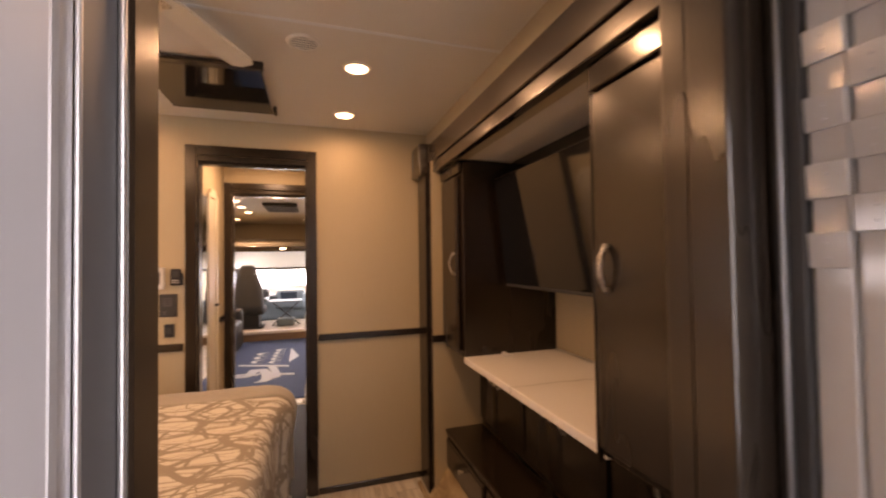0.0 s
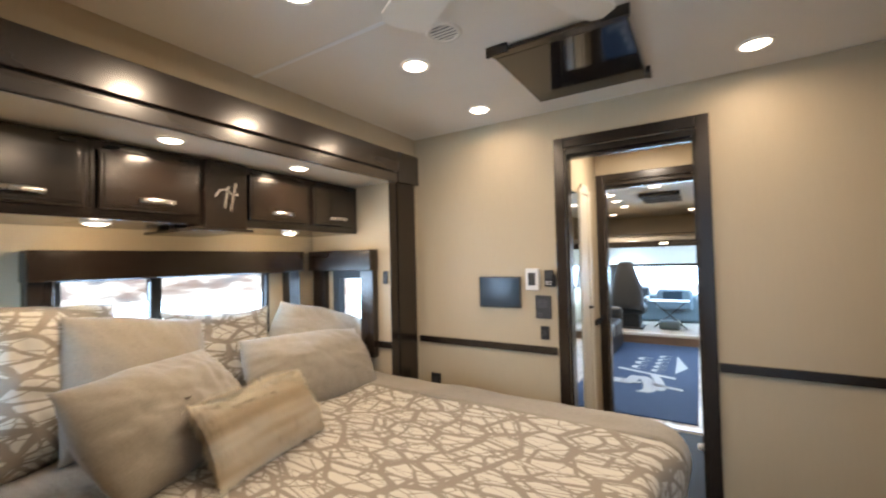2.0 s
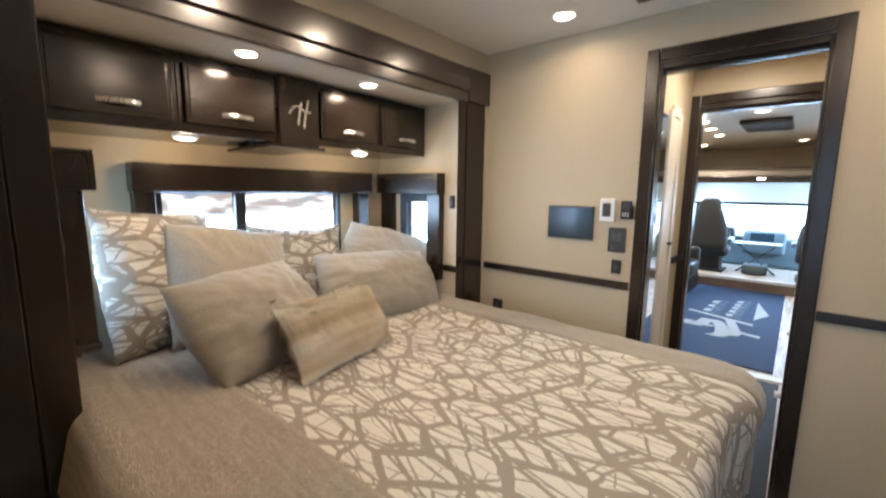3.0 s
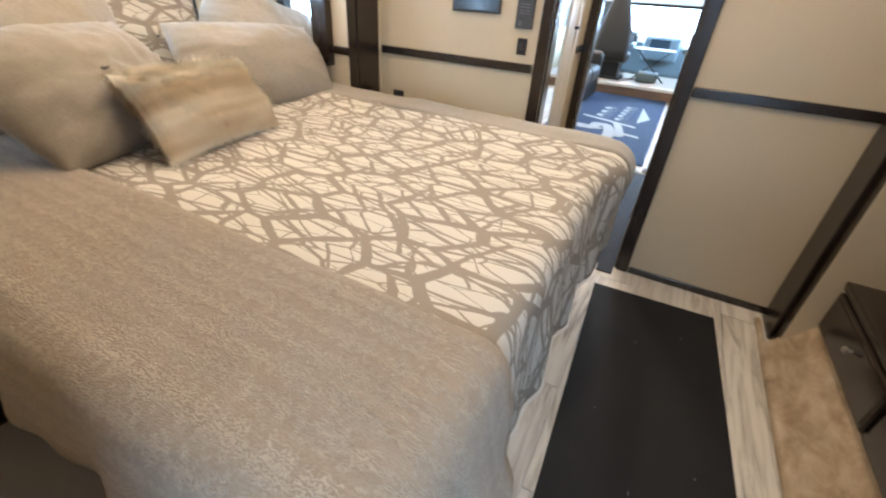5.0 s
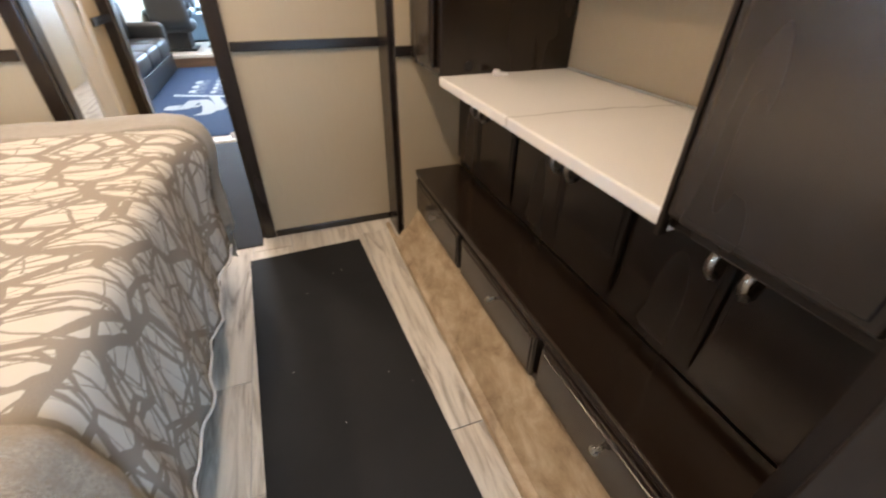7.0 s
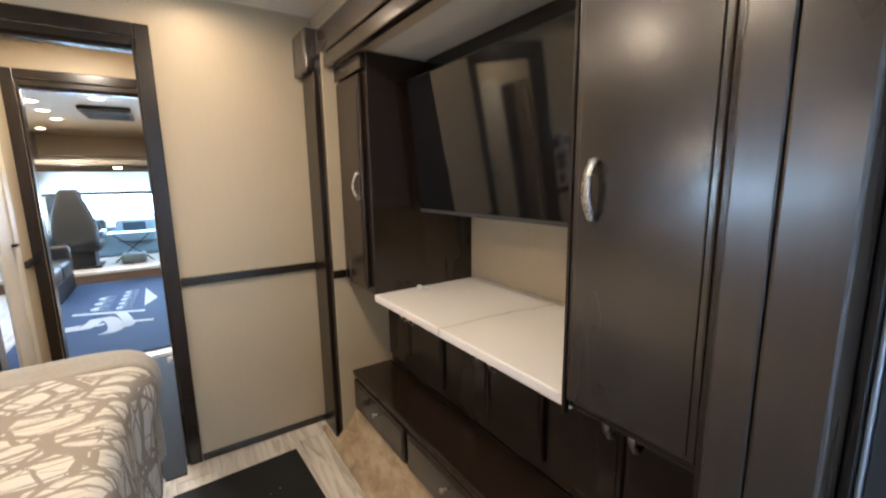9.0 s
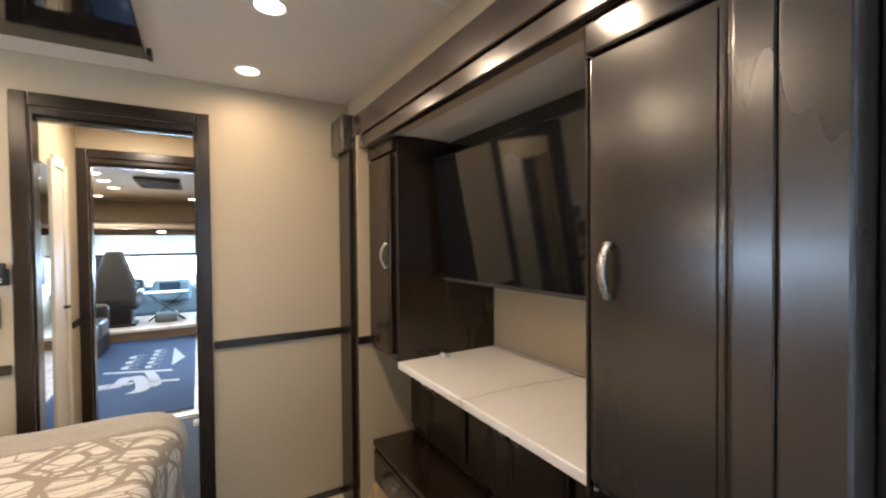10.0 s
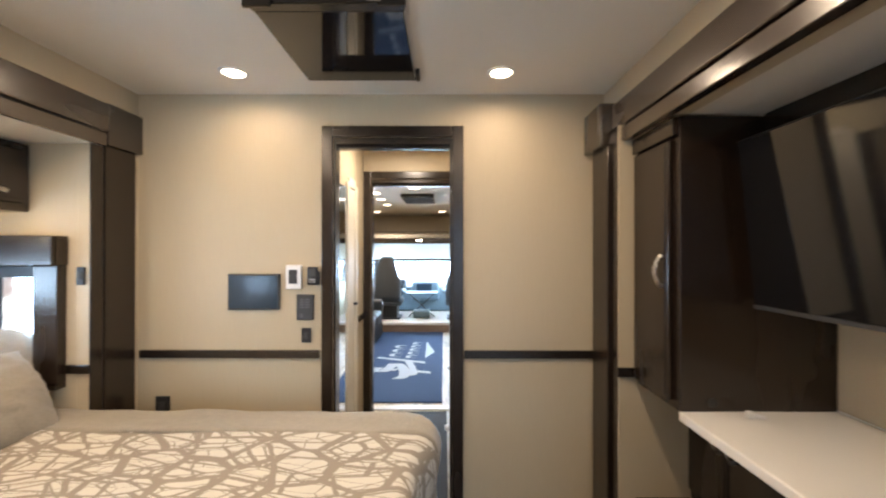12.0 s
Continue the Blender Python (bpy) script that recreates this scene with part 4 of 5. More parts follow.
fan = thing("ceiling_fan", (-0.24, 1.22, 2.0), "ivory ceiling fan with flat blades close to the ceiling", "ceiling fan")
FXc, FYc = -0.24, 1.22
bm = bmesh.new()
tube(bm, (FXc, FYc, 2.095), (FXc, FYc, CEIL - 0.0005), 0.075, 0.09, 28)
tube(bm, (FXc, FYc, 2.045), (FXc, FYc, 2.095), 0.085, 0.075, 28)
tube(bm, (FXc, FYc, 2.03), (FXc, FYc, 2.045), 0.05, 0.085, 28)
part("motor_housing", bm, M_FAN, fan)
for ang in (66, 149, 243, 333):
    a = radians(ang)
    u, v = Vector((math.cos(a), math.sin(a), 0)), Vector((-math.sin(a), math.cos(a), 0))
    bm = bmesh.new()
    c = Vector((FXc, FYc, 2.078))
    outl = [(0.12, -0.040), (0.16, -0.052), (0.46, -0.058), (0.50, -0.046), (0.525, 0.01), (0.515, 0.045), (0.47, 0.056), (0.16, 0.048), (0.12, 0.036)]
    if ang == 149:
        outl = [(x * 0.72, y * 1.25) for x, y in outl]
    top = [bm.verts.new(c + u * x + v * y + Vector((0, 0, 0.004 + y * 0.12))) for x, y in outl]
    low = [bm.verts.new(c + u * x + v * y + Vector((0, 0, -0.004 + y * 0.12))) for x, y in outl]
    bm.faces.new(top)
    bm.faces.new(low[::-1])
    for k in range(len(outl)):
        j = (k + 1) % len(outl)
        bm.faces.new((top[k], low[k], low[j], top[j]))
    bmesh.ops.recalc_face_normals(bm, faces=bm.faces)
    part("blade", bm, M_FAN, fan)
    bm = bmesh.new()
    sweep(bm, [c + u * 0.06 + Vector((0, 0, -0.01)), c + u * 0.10 + Vector((0, 0, -0.012)), c + u * 0.15 + Vector((0, 0, -0.009))], 0.03, 0.004, v)
    part("blade_arm", bm, M_NICKEL, fan, "metal blade arm")


# ---- bed ----
BX0, BX1, BY0, BY1, BTOP = XBL + 0.01, 0.05, 0.60, 2.245, 0.712


def cloth(u0, u1, v0, v1, lift, step=0.03, fold=0.012, seed=0.0, flare=0.05, puff=0.0, rumple=0.0):
    """A cloth over the mattress: u runs towards the foot, v across; what passes an edge hangs down."""
    bm = bmesh.new()
    uvl = bm.loops.layers.uv.new("uv")
    nu, nv = int((u1 - u0) / step) + 1, int((v1 - v0) / step) + 1
    R = 0.06
    grid, uvs = [], {}
    for i in range(nu + 1):
        row = []
        for j in range(nv + 1):
            u, v = u0 + (u1 - u0) * i / nu, v0 + (v1 - v0) * j / nv
            eu = max(0.0, u - (BX1 - R))
            ev = max(0.0, v - (BY1 - R)) - max(0.0, (BY0 + R) - v)
            cx, cy = min(u, BX1 - R), min(max(v, BY0 + R), BY1 - R)
            e = math.hypot(eu, ev)
            near = math.exp(-(max(0.0, 2.06 - v) / 0.12) ** 2) if puff else 0.0
            rise = lift + 0.65 * puff * near
            z = BTOP + rise
            x, y = cx, cy
            if e > 0:
                du, dv = eu / e, ev / e
                q = R * math.pi / 2
                if e < q:
                    a = e / R
                    h, drop = R * math.sin(a), R * (1 - math.cos(a))
                else:
                    h, drop = R + flare * min(1.0, (e - q) / 0.5), R + (e - q)
                h += rise + near * puff * math.exp(-((e - 0.13) / 0.11) ** 2)
                z -= drop
                hang = min(1.0, max(0.0, (e - 0.06) / 0.3))
                along = (u * 1.0 if abs(dv) > abs(du) else v * 1.0) + math.atan2(dv, du) * 0.35
                h += fold * hang * (math.sin(along * 19 + seed) + 0.6 * math.sin(along * 41 + 2 + seed)) + fold * hang
                h += rumple * hang * math.sin(e * 34 + v * 9) * math.exp(-((v - v1 + 0.06) / 0.12) ** 2)
                x, y = cx + du * h, cy + dv * h
            p = Vector((u * 3.1 + seed, v * 3.1, seed))
            z += 0.010 * noise.noise(p) + 0.005 * noise.noise(p * 2.7) - 0.012 * math.exp(-((u - 0.2) ** 2))
            z = max(z, 0.03)
            vt = bm.verts.new((x, y, z))
            uvs[vt] = (u, v)
            row.append(vt)
        grid.append(row)
    for i in range(nu):
        for j in range(nv):
            f = bm.faces.new((grid[i][j], grid[i + 1][j], grid[i + 1][j + 1], grid[i][j + 1]))
            f.smooth = True
            for lp in f.loops:
                lp[uvl].uv = uvs[lp.vert]
    bmesh.ops.recalc_face_normals(bm, faces=bm.faces)
    return bm


bed = thing("bed", ((BX0 + BX1) / 2, (BY0 + BY1) / 2, 0.0), "wide bed on a low base in the slide", "bed")
part("base", box((BX0, BY0 + 0.05, 0.0), (BX1 - 0.06, BY1 - 0.05, 0.36), 0.01), M_WOOD_X, bed)
part("mattress", box((BX0, BY0 + 0.01, 0.36), (BX1 - 0.012, BY1 - 0.01, BTOP - 0.025), 0.05, 4), M_WHITEPL, bed, "white mattress", True)


def sheet(name, bm, mat, label, thick):
    ob = single(name, bm, mat, label, "bedding", smooth=True)
    so = ob.modifiers.new("thickness", "SOLIDIFY")
    so.thickness, so.offset = thick, 1
    return ob


quilt = thing("comforter", ((BX0 + BX1) / 2, (BY0 + BY1) / 2, 0.1), "pale comforter printed with a web of taupe strokes", "bedding")
qf = cloth(BX0 + 0.02, 0.485, 0.62, 2.06, 0.002, 0.024, 0.010, 1.0, 0.01, puff=0.04)
across = int((2.06 - 0.62) / 0.024) + 2
hem = [v.co.copy() for v in list(qf.verts)[-across:]]
qp = part("printed_field", qf, M_SHARD, quilt, "", True)
part("hem_piping", sweep(bmesh.new(), [p + Vector((0.004, 0, -0.004 + 0.003 * math.sin(k * 2.1))) for k, p in enumerate(hem)], 0.005, 0.006, (1, 0, 0)), M_PIPING, quilt, "white gathered piping")
qb = part("border", cloth(BX0 + 0.02, 0.47, 2.055, 2.66, 0.006, 0.024, 0.014, 3.0, 0.0, puff=0.04), M_BORDER, quilt, "plain taupe border", True)
for o, th in ((qp, 0.012), (qb, 0.016)):
    so = o.modifiers.new("thickness", "SOLIDIFY")
    so.thickness, so.offset = th, -1
throw = sheet("throw_blanket", cloth(BX0 + 0.1, 0.60, 0.43, 0.955, 0.016, 0.022, 0.016, 5.0, 0.05, rumple=0.014), M_THROW, "oatmeal woven throw draped over the bed side and foot", 0.010)


# ---- pillows ----
def pillow(name, mat, w, h, d, m, label, group="pillows on the bed", category="pillow", pinch=0.075, seed=0.0):
    """A soft cushion w wide, h high, d thick, standing on its lower edge at the pose m."""
    bm = bmesh.new()
    uvl = bm.loops.layers.uv.new("uv")
    N = 44
    sides = []
    for s in (1, -1):
        g = []
        for i in range(N + 1):
            row = []
            for j in range(N + 1):
                a, b = i / N * 2 - 1, j / N * 2 - 1
                prof = max(0.0, (1 - abs(a) ** 2.4)) ** 0.62 * max(0.0, (1 - abs(b) ** 2.4)) ** 0.62
                x = a * w / 2 * (1 - pinch * (1 - b * b) * a * a)
                z = b * h / 2 * (1 - pinch * (1 - a * a) * b * b)
                crn = 1 + 0.04 * (a * b) ** 10
                x, z = x * crn, z * crn
                edge = max(abs(a), abs(b)) ** 4
                ang = math.atan2(b, a)
                p = Vector((a * 1.6 + seed, b * 1.6, s * 2.0 + seed))
                wr = noise.noise(p) * 0.020 + noise.noise(p * 2.6) * 0.009
                wr += noise.noise(Vector((math.cos(ang) * 9 + seed, math.sin(ang) * 9, s * 3.0))) * 0.020 * edge
                wr += noise.noise(Vector((a * 10 + seed, b * 2.5 + a * 3, s * 3.0))) * 0.004
                fold = noise.noise(Vector((a * 2.8 + b * 1.3 + seed * 5, b * 2.0 - a * 0.8, s * 1.7)))
                wr -= 0.006 * max(0.0, 1 - abs(fold) * 6)
                y = -s * (d / 2 * prof + 0.003) - s * wr * min(1.0, prof * 1.6)
                z -= 0.10 * h * prof * (0.5 if b > 0 else 0.12) * (0.5 + 0.5 * math.cos(a * 2))
                z += 0.012 * noise.noise(Vector((a * 2 + seed * 3, b, 0.5))) * (1 if b > 0 else 0)
                row.append(bm.verts.new((x, y, z + h / 2)))
            g.append(row)
        sides.append(g)
        for i in range(N):
            for j in range(N):
                q = (g[i][j], g[i + 1][j], g[i + 1][j + 1], g[i][j + 1])
                f = bm.faces.new(q if s > 0 else q[::-1])
                f.smooth = True
                for lp in f.loops:
                    c = lp.vert.co
                    lp[uvl].uv = (c.x + seed, c.z + s * 3)
    bmesh.ops.remove_doubles(bm, verts=bm.verts, dist=0.0062)
    bmesh.ops.recalc_face_normals(bm, faces=bm.faces)
    ob = new(name, mesh_of(name, bm, mat, (0, 0, 0), True))
    ob.matrix_world = m
    return tagged(ob, label, category, group)


PZ = 0.72


def stand(x, y, turn, lean, roll=0.0, z=PZ):
    """Pose of a pillow whose front looks to the foot of the bed, leaning back."""
    return pose(x, y, z, 0, 0, 90 + turn) @ pose(0, 0, 0, -lean, 0, 0) @ pose(0, 0, 0, 0, roll, 0)


pillow("sham_pillow", M_SHARD, 0.52, 0.53, 0.20, stand(-1.70, 0.965, 30, 12, 5), "large square pillow in web print leaning on the wall", pinch=0.0, seed=0.3)
pillow("sham_pillow", M_SHARD, 0.54, 0.45, 0.19, stand(-1.80, 1.61, 0, 18, 3), "large square pillow in web print leaning under the window", seed=4.1)
pillow("square_pillow", M_LINEN, 0.50, 0.47, 0.25, stand(-1.58, 1.15, 10, 18, 9), "plump taupe linen square pillow", pinch=-0.05, seed=2.2)
pillow("square_pillow", M_LINEN, 0.56, 0.42, 0.26, stand(-1.62, 2.0, -20, 28, 20), "slumped taupe linen square pillow", pinch=-0.12, seed=6.3)
pillow("bed_pillow", M_LINEN, 0.58, 0.38, 0.26, stand(-1.27, 1.195, 24, 38, 0), "taupe linen bed pillow leaning back", pinch=-0.07, seed=8.0)
pillow("bed_pillow", M_LINEN, 0.62, 0.37, 0.26, stand(-1.38, 1.83, -12, 42, 2), "taupe linen bed pillow leaning back", pinch=-0.07, seed=9.7)
fur = pillow("fur_pillow", M_FUR, 0.49, 0.255, 0.17, stand(-1.085, 1.358, 13, 33, 2), "small tan faux fur lumbar pillow in front", seed=12.0)

t = thing("care_tag", (-1.256, 2.03, 0.73), "small white care tag sticking up from the comforter", "tag")
bm = box((-1.29, 2.01, 0.728), (-1.235, 2.035, 0.7295), 0.0004)
bmesh.ops.rotate(bm, verts=bm.verts, cent=(-1.256, 2.02, 0.729), matrix=Matrix.Rotation(0.25, 3, "Y"))
part("label", bm, M_WHITEPL, t)

# ---- floor things ----
bm = bmesh.new()
add_box(bm, (0.0, -2.24, 0.0), (0.527, 0.0, 0.007), 0.003)
bmesh.ops.rotate(bm, verts=bm.verts, cent=(0, 0, 0), matrix=Matrix.Rotation(radians(2.7), 3, "Z"))
bmesh.ops.translate(bm, verts=bm.verts, vec=(0.107, 2.324, 0.0))
single("runner_mat", bm, M_RUBBER, "black ribbed runner mat on the plank floor", "mat")

# ---- rear doorway and washroom behind the start ----
t = thing("door_3", (0.14, 0.21, 0), "dark wood rear door casing with a grey metal edge", "door frame", kind="structure")
part("casing", box((0.06, 0.219, 0), (0.141, 0.254, 2.05), 0.004), M_WOOD_Z, t)
part("lining", box((0.10, 0.184, 0), (0.1375, 0.2185, 2.05), 0.002), M_DARKGREY, t, "dark slate jamb lining")
part("metal_edge", box((0.10, 0.1705, 0), (0.1390, 0.1835, 2.05), 0.003), M_ALU, t, "grey aluminium door edge")
part("casing", box((0.866, 0.447, 0), (0.899, 0.4625, 2.05), 0.005), M_WOOD_SHEEN, t)
part("lining", box((0.866, 0.418, 0), (0.899, 0.4405, 2.05), 0.003), M_DARKGREY, t, "dark slate jamb lining")
part("bead", box((0.859, 0.441, 0), (0.899, 0.4465, 2.05), 0.002), M_ALU, t, "thin bright metal bead")
part("bead", box((0.1376, 0.2150, 0), (0.1402, 0.2185, 2.05), 0.001), M_ALU, t, "thin bright metal bead")
part("bead", box((0.1391, 0.1808, 0), (0.1408, 0.1835, 2.05), 0.0008), M_ALU, t, "thin bright metal bead")
structure("wall_washroom_west", box((0.0, -1.3, 0), (0.1390, 0.1700, CEIL), 0.002), M_WHITEWALL, "glossy pale grey washroom panel beside the doorway", "wall")
east = structure("wall_washroom_east", box((0.89, -0.15, 0), (0.96, 0.4175, CEIL), 0), M_GROUT, "washroom wall hung with white glazed tiles", "wall")
structure("wall_washroom_south", box((0.06, -1.36, 0), (0.96, -1.3005, CEIL), 0), M_WHITEWALL, "pale grey washroom rear wall", "wall")
# This window and the card outside it are unseen, added to carry rear daylight
structure("wall_washroom_entry", boxes(((0.89, -1.3, 0), (0.96, -0.95, CEIL)), ((0.89, -0.95, 0), (0.96, -0.15, 0.6)), ((0.89, -0.95, 1.8), (0.96, -0.15, CEIL)), bevel=0), M_WHITEWALL, "pale grey washroom wall round an added unseen window", "wall")
glazed("window_5_added", 0, 0.89, -0.95, -0.15, 0.6, 1.8, 1)
structure("backdrop_east", box((2.6, -3.5, 0.0), (2.62, 2.5, 3.0), 0), M_SKYCARD, "bright card outside the added washroom window", "backdrop")

# ---- corridor ----
Y2 = 3.55
structure("wall_corridor_west", box((-0.50, YW + 0.0605, 0), (-0.44, Y2 - 0.001, CEIL), 0), M_WALL, "cream corridor wall", "wall")
structure("wall_corridor_east", box((0.40, YW + 0.0605, 0), (0.46, Y2 - 0.001, CEIL), 0), M_WALL, "cream corridor wall", "wall")
D2 = (-0.388, 0.20, 1.905)
structure("wall_corridor_north", boxes(((-1.4, Y2, 0), (D2[0], Y2 + 0.06, CEIL)), ((D2[1], Y2, 0), (1.2, Y2 + 0.06, CEIL)), ((D2[0], Y2, D2[2]), (D2[1], Y2 + 0.06, CEIL)), bevel=0),
          M_WALL, "cream corridor end wall with a second doorway", "wall")
door_casing("door_2", Y2, D2[0], D2[1], D2[2], 0.053, 0.075, 0.016)
structure("ceiling_corridor", box((-0.5, YW + 0.0605, CEIL), (0.46, Y2 + 0.06, CEIL + 0.04), 0), M_CEIL, "off-white corridor ceiling", "ceiling")
structure("chair_rail", box((-0.4395, 3.36, 0.905), (-0.426, Y2 - 0.0005, 0.945), 0.002), M_WOOD_Y, "dark stained wood strip along the cream wall", "trim")
# side door of the corridor: pale frame, mirror panel, latch
t = thing("side_door", (-0.43, 2.9, 0), "pale side door frame with a tall mirror strip", "door")
part("mirror_strip", box((-0.4395, 2.70, 0.05), (-0.430, 2.985, 1.76), 0.002), M_MIRROR, t, "tall mirror strip")
part("frame", box((-0.4395, 2.987, 0.0), (-0.422, 3.04, 1.80), 0.004), M_BEIGE, t)
part("leaf", box((-0.4395, 3.042, 0.0), (-0.43, 3.20, 1.77), 0.003), M_BEIGE, t)
part("frame", box((-0.4395, 3.202, 0.0), (-0.422, 3.27, 1.80), 0.004), M_BEIGE, t)
part("frame", box((-0.4395, 3.0405, 1.772), (-0.422, 3.2015, 1.83), 0.004), M_BEIGE, t)
part("latch", box((-0.4295, 3.165, 1.045), (-0.408, 3.2, 1.06), 0.002), M_BLACK, t, "black latch")
single("corridor_mat", box((-0.30, 2.455, -0.004), (0.166, 4.12, 0.005), 0.002), M_RUBBER, "black ribbed mat along the corridor floor", "mat")

# ---- lounge and cab beyond ----
LX0, LX1, Y3 = -1.36, 0.95, 9.35
structure("floor_lounge", box((LX0 - 0.05, YW + 1.1, -0.05), (LX1 + 0.05, 8.0, -0.004), 0), M_PLANK, "pale plank floor of the lounge", "floor")
structure("threshold", box((-0.6, 4.16, -0.004), (0.6, 4.25, 0.008), 0.003), M_WHITEPL, "white threshold strip across the floor", "trim")
# Each wall gets an unseen cab side window and card, added to light the cab
for nm, wx, so in (("wall_lounge_west", LX0 - 0.06, -1), ("wall_lounge_east", LX1, 1)):
    structure(nm, boxes(((wx, Y2 + 0.061, 0), (wx + 0.06, 8.0, CEIL)), ((wx, 8.7, 0), (wx + 0.06, Y3, CEIL)), ((wx, 8.0, 0), (wx + 0.06, 8.7, 0.78)), ((wx, 8.0, 1.22), (wx + 0.06, 8.7, CEIL)), bevel=0), M_WALL, "cream lounge wall with an unseen cab side window", "wall")
    glazed("window_6" if so < 0 else "window_7", 0, wx + (0.06 if so < 0 else 0.0), 8.0, 8.7, 0.78, 1.22, so)
    structure("backdrop_cab_side", box((wx + so * 1.5, 6.5, 0.0), (wx + so * 1.5 + 0.02, 10.5, 2.6), 0), M_SKYCARD, "bright card outside the unseen cab side window", "backdrop")
structure("ceiling_lounge", box((LX0 - 0.06, Y2 + 0.061, CEIL), (LX1 + 0.06, Y3 + 0.06, CEIL + 0.04), 0), M_CEIL, "off-white lounge ceiling", "ceiling")
structure("wall_bunk_back", box((LX0, Y3, 1.5), (LX1, Y3 + 0.06, CEIL), 0), M_WALL, "cream wall behind the cab bunk", "wall")
mat = single("blue_carpet", box((-1.02, 4.33, -0.004), (0.125, 7.55, 0.008), 0.003), M_BLUE, "blue carpet mat with pale plain strokes printed on it", "carpet")
def stroke(pts, w):
    bm = bmesh.new()
    n = len(pts)
    fine = []
    for i in range(n - 1):
        for k in range(6):
            u = k / 6
            p0, p1, p2, p3 = (Vector((*pts[max(0, min(n - 1, q))], 0)) for q in (i - 1, i, i + 1, i + 2))
            fine.append(0.5 * ((2 * p1) + (p2 - p0) * u + (2 * p0 - 5 * p1 + 4 * p2 - p3) * u * u + (3 * p1 - p0 - 3 * p2 + p3) * u ** 3))
    fine.append(Vector((*pts[-1], 0)))
    sweep(bm, [(p.x, p.y, 0.0095) for p in fine], w, 0.002, (1, 0, 0) if abs(pts[-1][1] - pts[0][1]) > abs(pts[-1][0] - pts[0][0]) else (0, 1, 0))
    part("printed_stroke", bm, M_PRINT, mat, "pale printed stroke")


stroke([(-0.63, 5.42), (-0.655, 5.30), (-0.56, 5.26), (-0.50, 5.42), (-0.47, 5.58), (-0.40, 5.56), (-0.33, 5.36), (-0.30, 5.10), (-0.36, 5.00)], 0.12)
stroke([(-0.50, 5.36), (-0.44, 5.33), (-0.40, 5.36)], 0.07)
stroke([(-0.71, 5.876), (-0.40, 5.76), (-0.09, 5.64)], 0.07)
stroke([(-0.306, 5.317), (-0.15, 5.27), (-0.009, 5.225)], 0.07)
stroke([(-0.30, 5.70), (-0.24, 5.45), (-0.20, 5.20), (-0.24, 5.12)], 0.09)
for k in range(3):
    y = 5.93 + 0.235 * k
    stroke([(-0.445 + 0.01 * k, y), (-0.53 + 0.01 * k, y + 0.02), (-0.545 + 0.01 * k, y + 0.10), (-0.50 + 0.01 * k, y + 0.15), (-0.445 + 0.01 * k, y + 0.14)], 0.065)
for k in range(5):
    y = 5.86 + 0.19 * k
    stroke([(-0.235 + 0.008 * k, y), (-0.315 + 0.008 * k, y + 0.015), (-0.325 + 0.008 * k, y + 0.085), (-0.28 + 0.008 * k, y + 0.125), (-0.235 + 0.008 * k, y + 0.115)], 0.055)
bm = bmesh.new()
tri_v = [bm.verts.new((x, y, z)) for z in (0.0085, 0.0105) for x, y in ((-0.102, 5.857), (0.016, 6.176), (-0.118, 6.804))]
bm.faces.new(tri_v[:3][::-1])
bm.faces.new(tri_v[3:])
for k in range(3):
    j = (k + 1) % 3
    bm.faces.new((tri_v[k], tri_v[j], tri_v[3 + j], tri_v[3 + k]))
bmesh.ops.recalc_face_normals(bm, faces=bm.faces)
part("printed_triangle", bm, M_PRINT, mat, "pale printed triangle")

step_up = thing("cab_step", (-0.2, 7.56, 0), "brown wooden step with a white nosing up to the cab floor", "step", kind="structure")
part("riser", box((LX0, 7.56, -0.003), (LX1, 7.60, 0.122), 0.003), M_RISER, step_up, "brown wood riser")
part("nosing", box((LX0, 7.552, 0.1225), (LX1, 7.62, 0.168), 0.008, 3), M_WHITEPL, step_up, "white nosing")
part("deck", box((LX0, 7.6205, 0.12), (LX1, Y3 + 0.3, 0.16), 0.004), M_PALEWOOD, step_up, "pale cab floor")

# windshield wall
structure("wall_windshield", boxes(((LX0, 9.30, 0.16), (LX1, 9.34, 0.62)), ((LX0, 9.30, 0.62), (-1.12, 9.34, 1.5)), ((0.72, 9.30, 0.62), (LX1, 9.34, 1.5)), bevel=0.004), M_DARKGREY, "dark cab front below the windshield", "wall")
ws = thing("window_4", (-0.2, 9.3, 0.62), "wide windshield with bright daylight behind", "window", kind="structure")
part("frame", box((-1.12, 9.28, 1.19), (0.72, 9.34, 1.24), 0.006), M_BLACK, ws)
g = part("pane", box((-1.12, 9.316, 0.62), (0.72, 9.322, 1.19), 0), M_GLASS, ws)
g.visible_shadow = False
structure("backdrop_north", box((-4, 11.5, -0.5), (4, 11.52, 3.0), 0), M_SKYCARD, "overexposed daylight beyond the windshield", "backdrop")
structure("wall_cab_fascia", box((LX0, 8.75, 1.215), (LX1, 8.78, 1.535), 0.004), M_SHADE, "cream panel above the windshield", "wall")
structure("cab_fascia_rail", box((LX0, 8.735, 1.17), (LX1, 8.785, 1.2145), 0.006), M_WOOD_X, "dark wood rail under the cream panel", "trim")
bunk = thing("cab_bunk", (-0.2, 8.2, 1.5), "overhead cab bunk with a dark rail and grey bedding", "bunk")
part("rail", box((LX0 + 0.001, 7.62, 1.505), (LX1 - 0.001, 7.66, 1.60), 0.006), M_WOOD_X, bunk)
part("deck", box((LX0 + 0.001, 7.6605, 1.537), (LX1 - 0.001, Y3 - 0.001, 1.57), 0.002), M_WOOD_X, bunk)
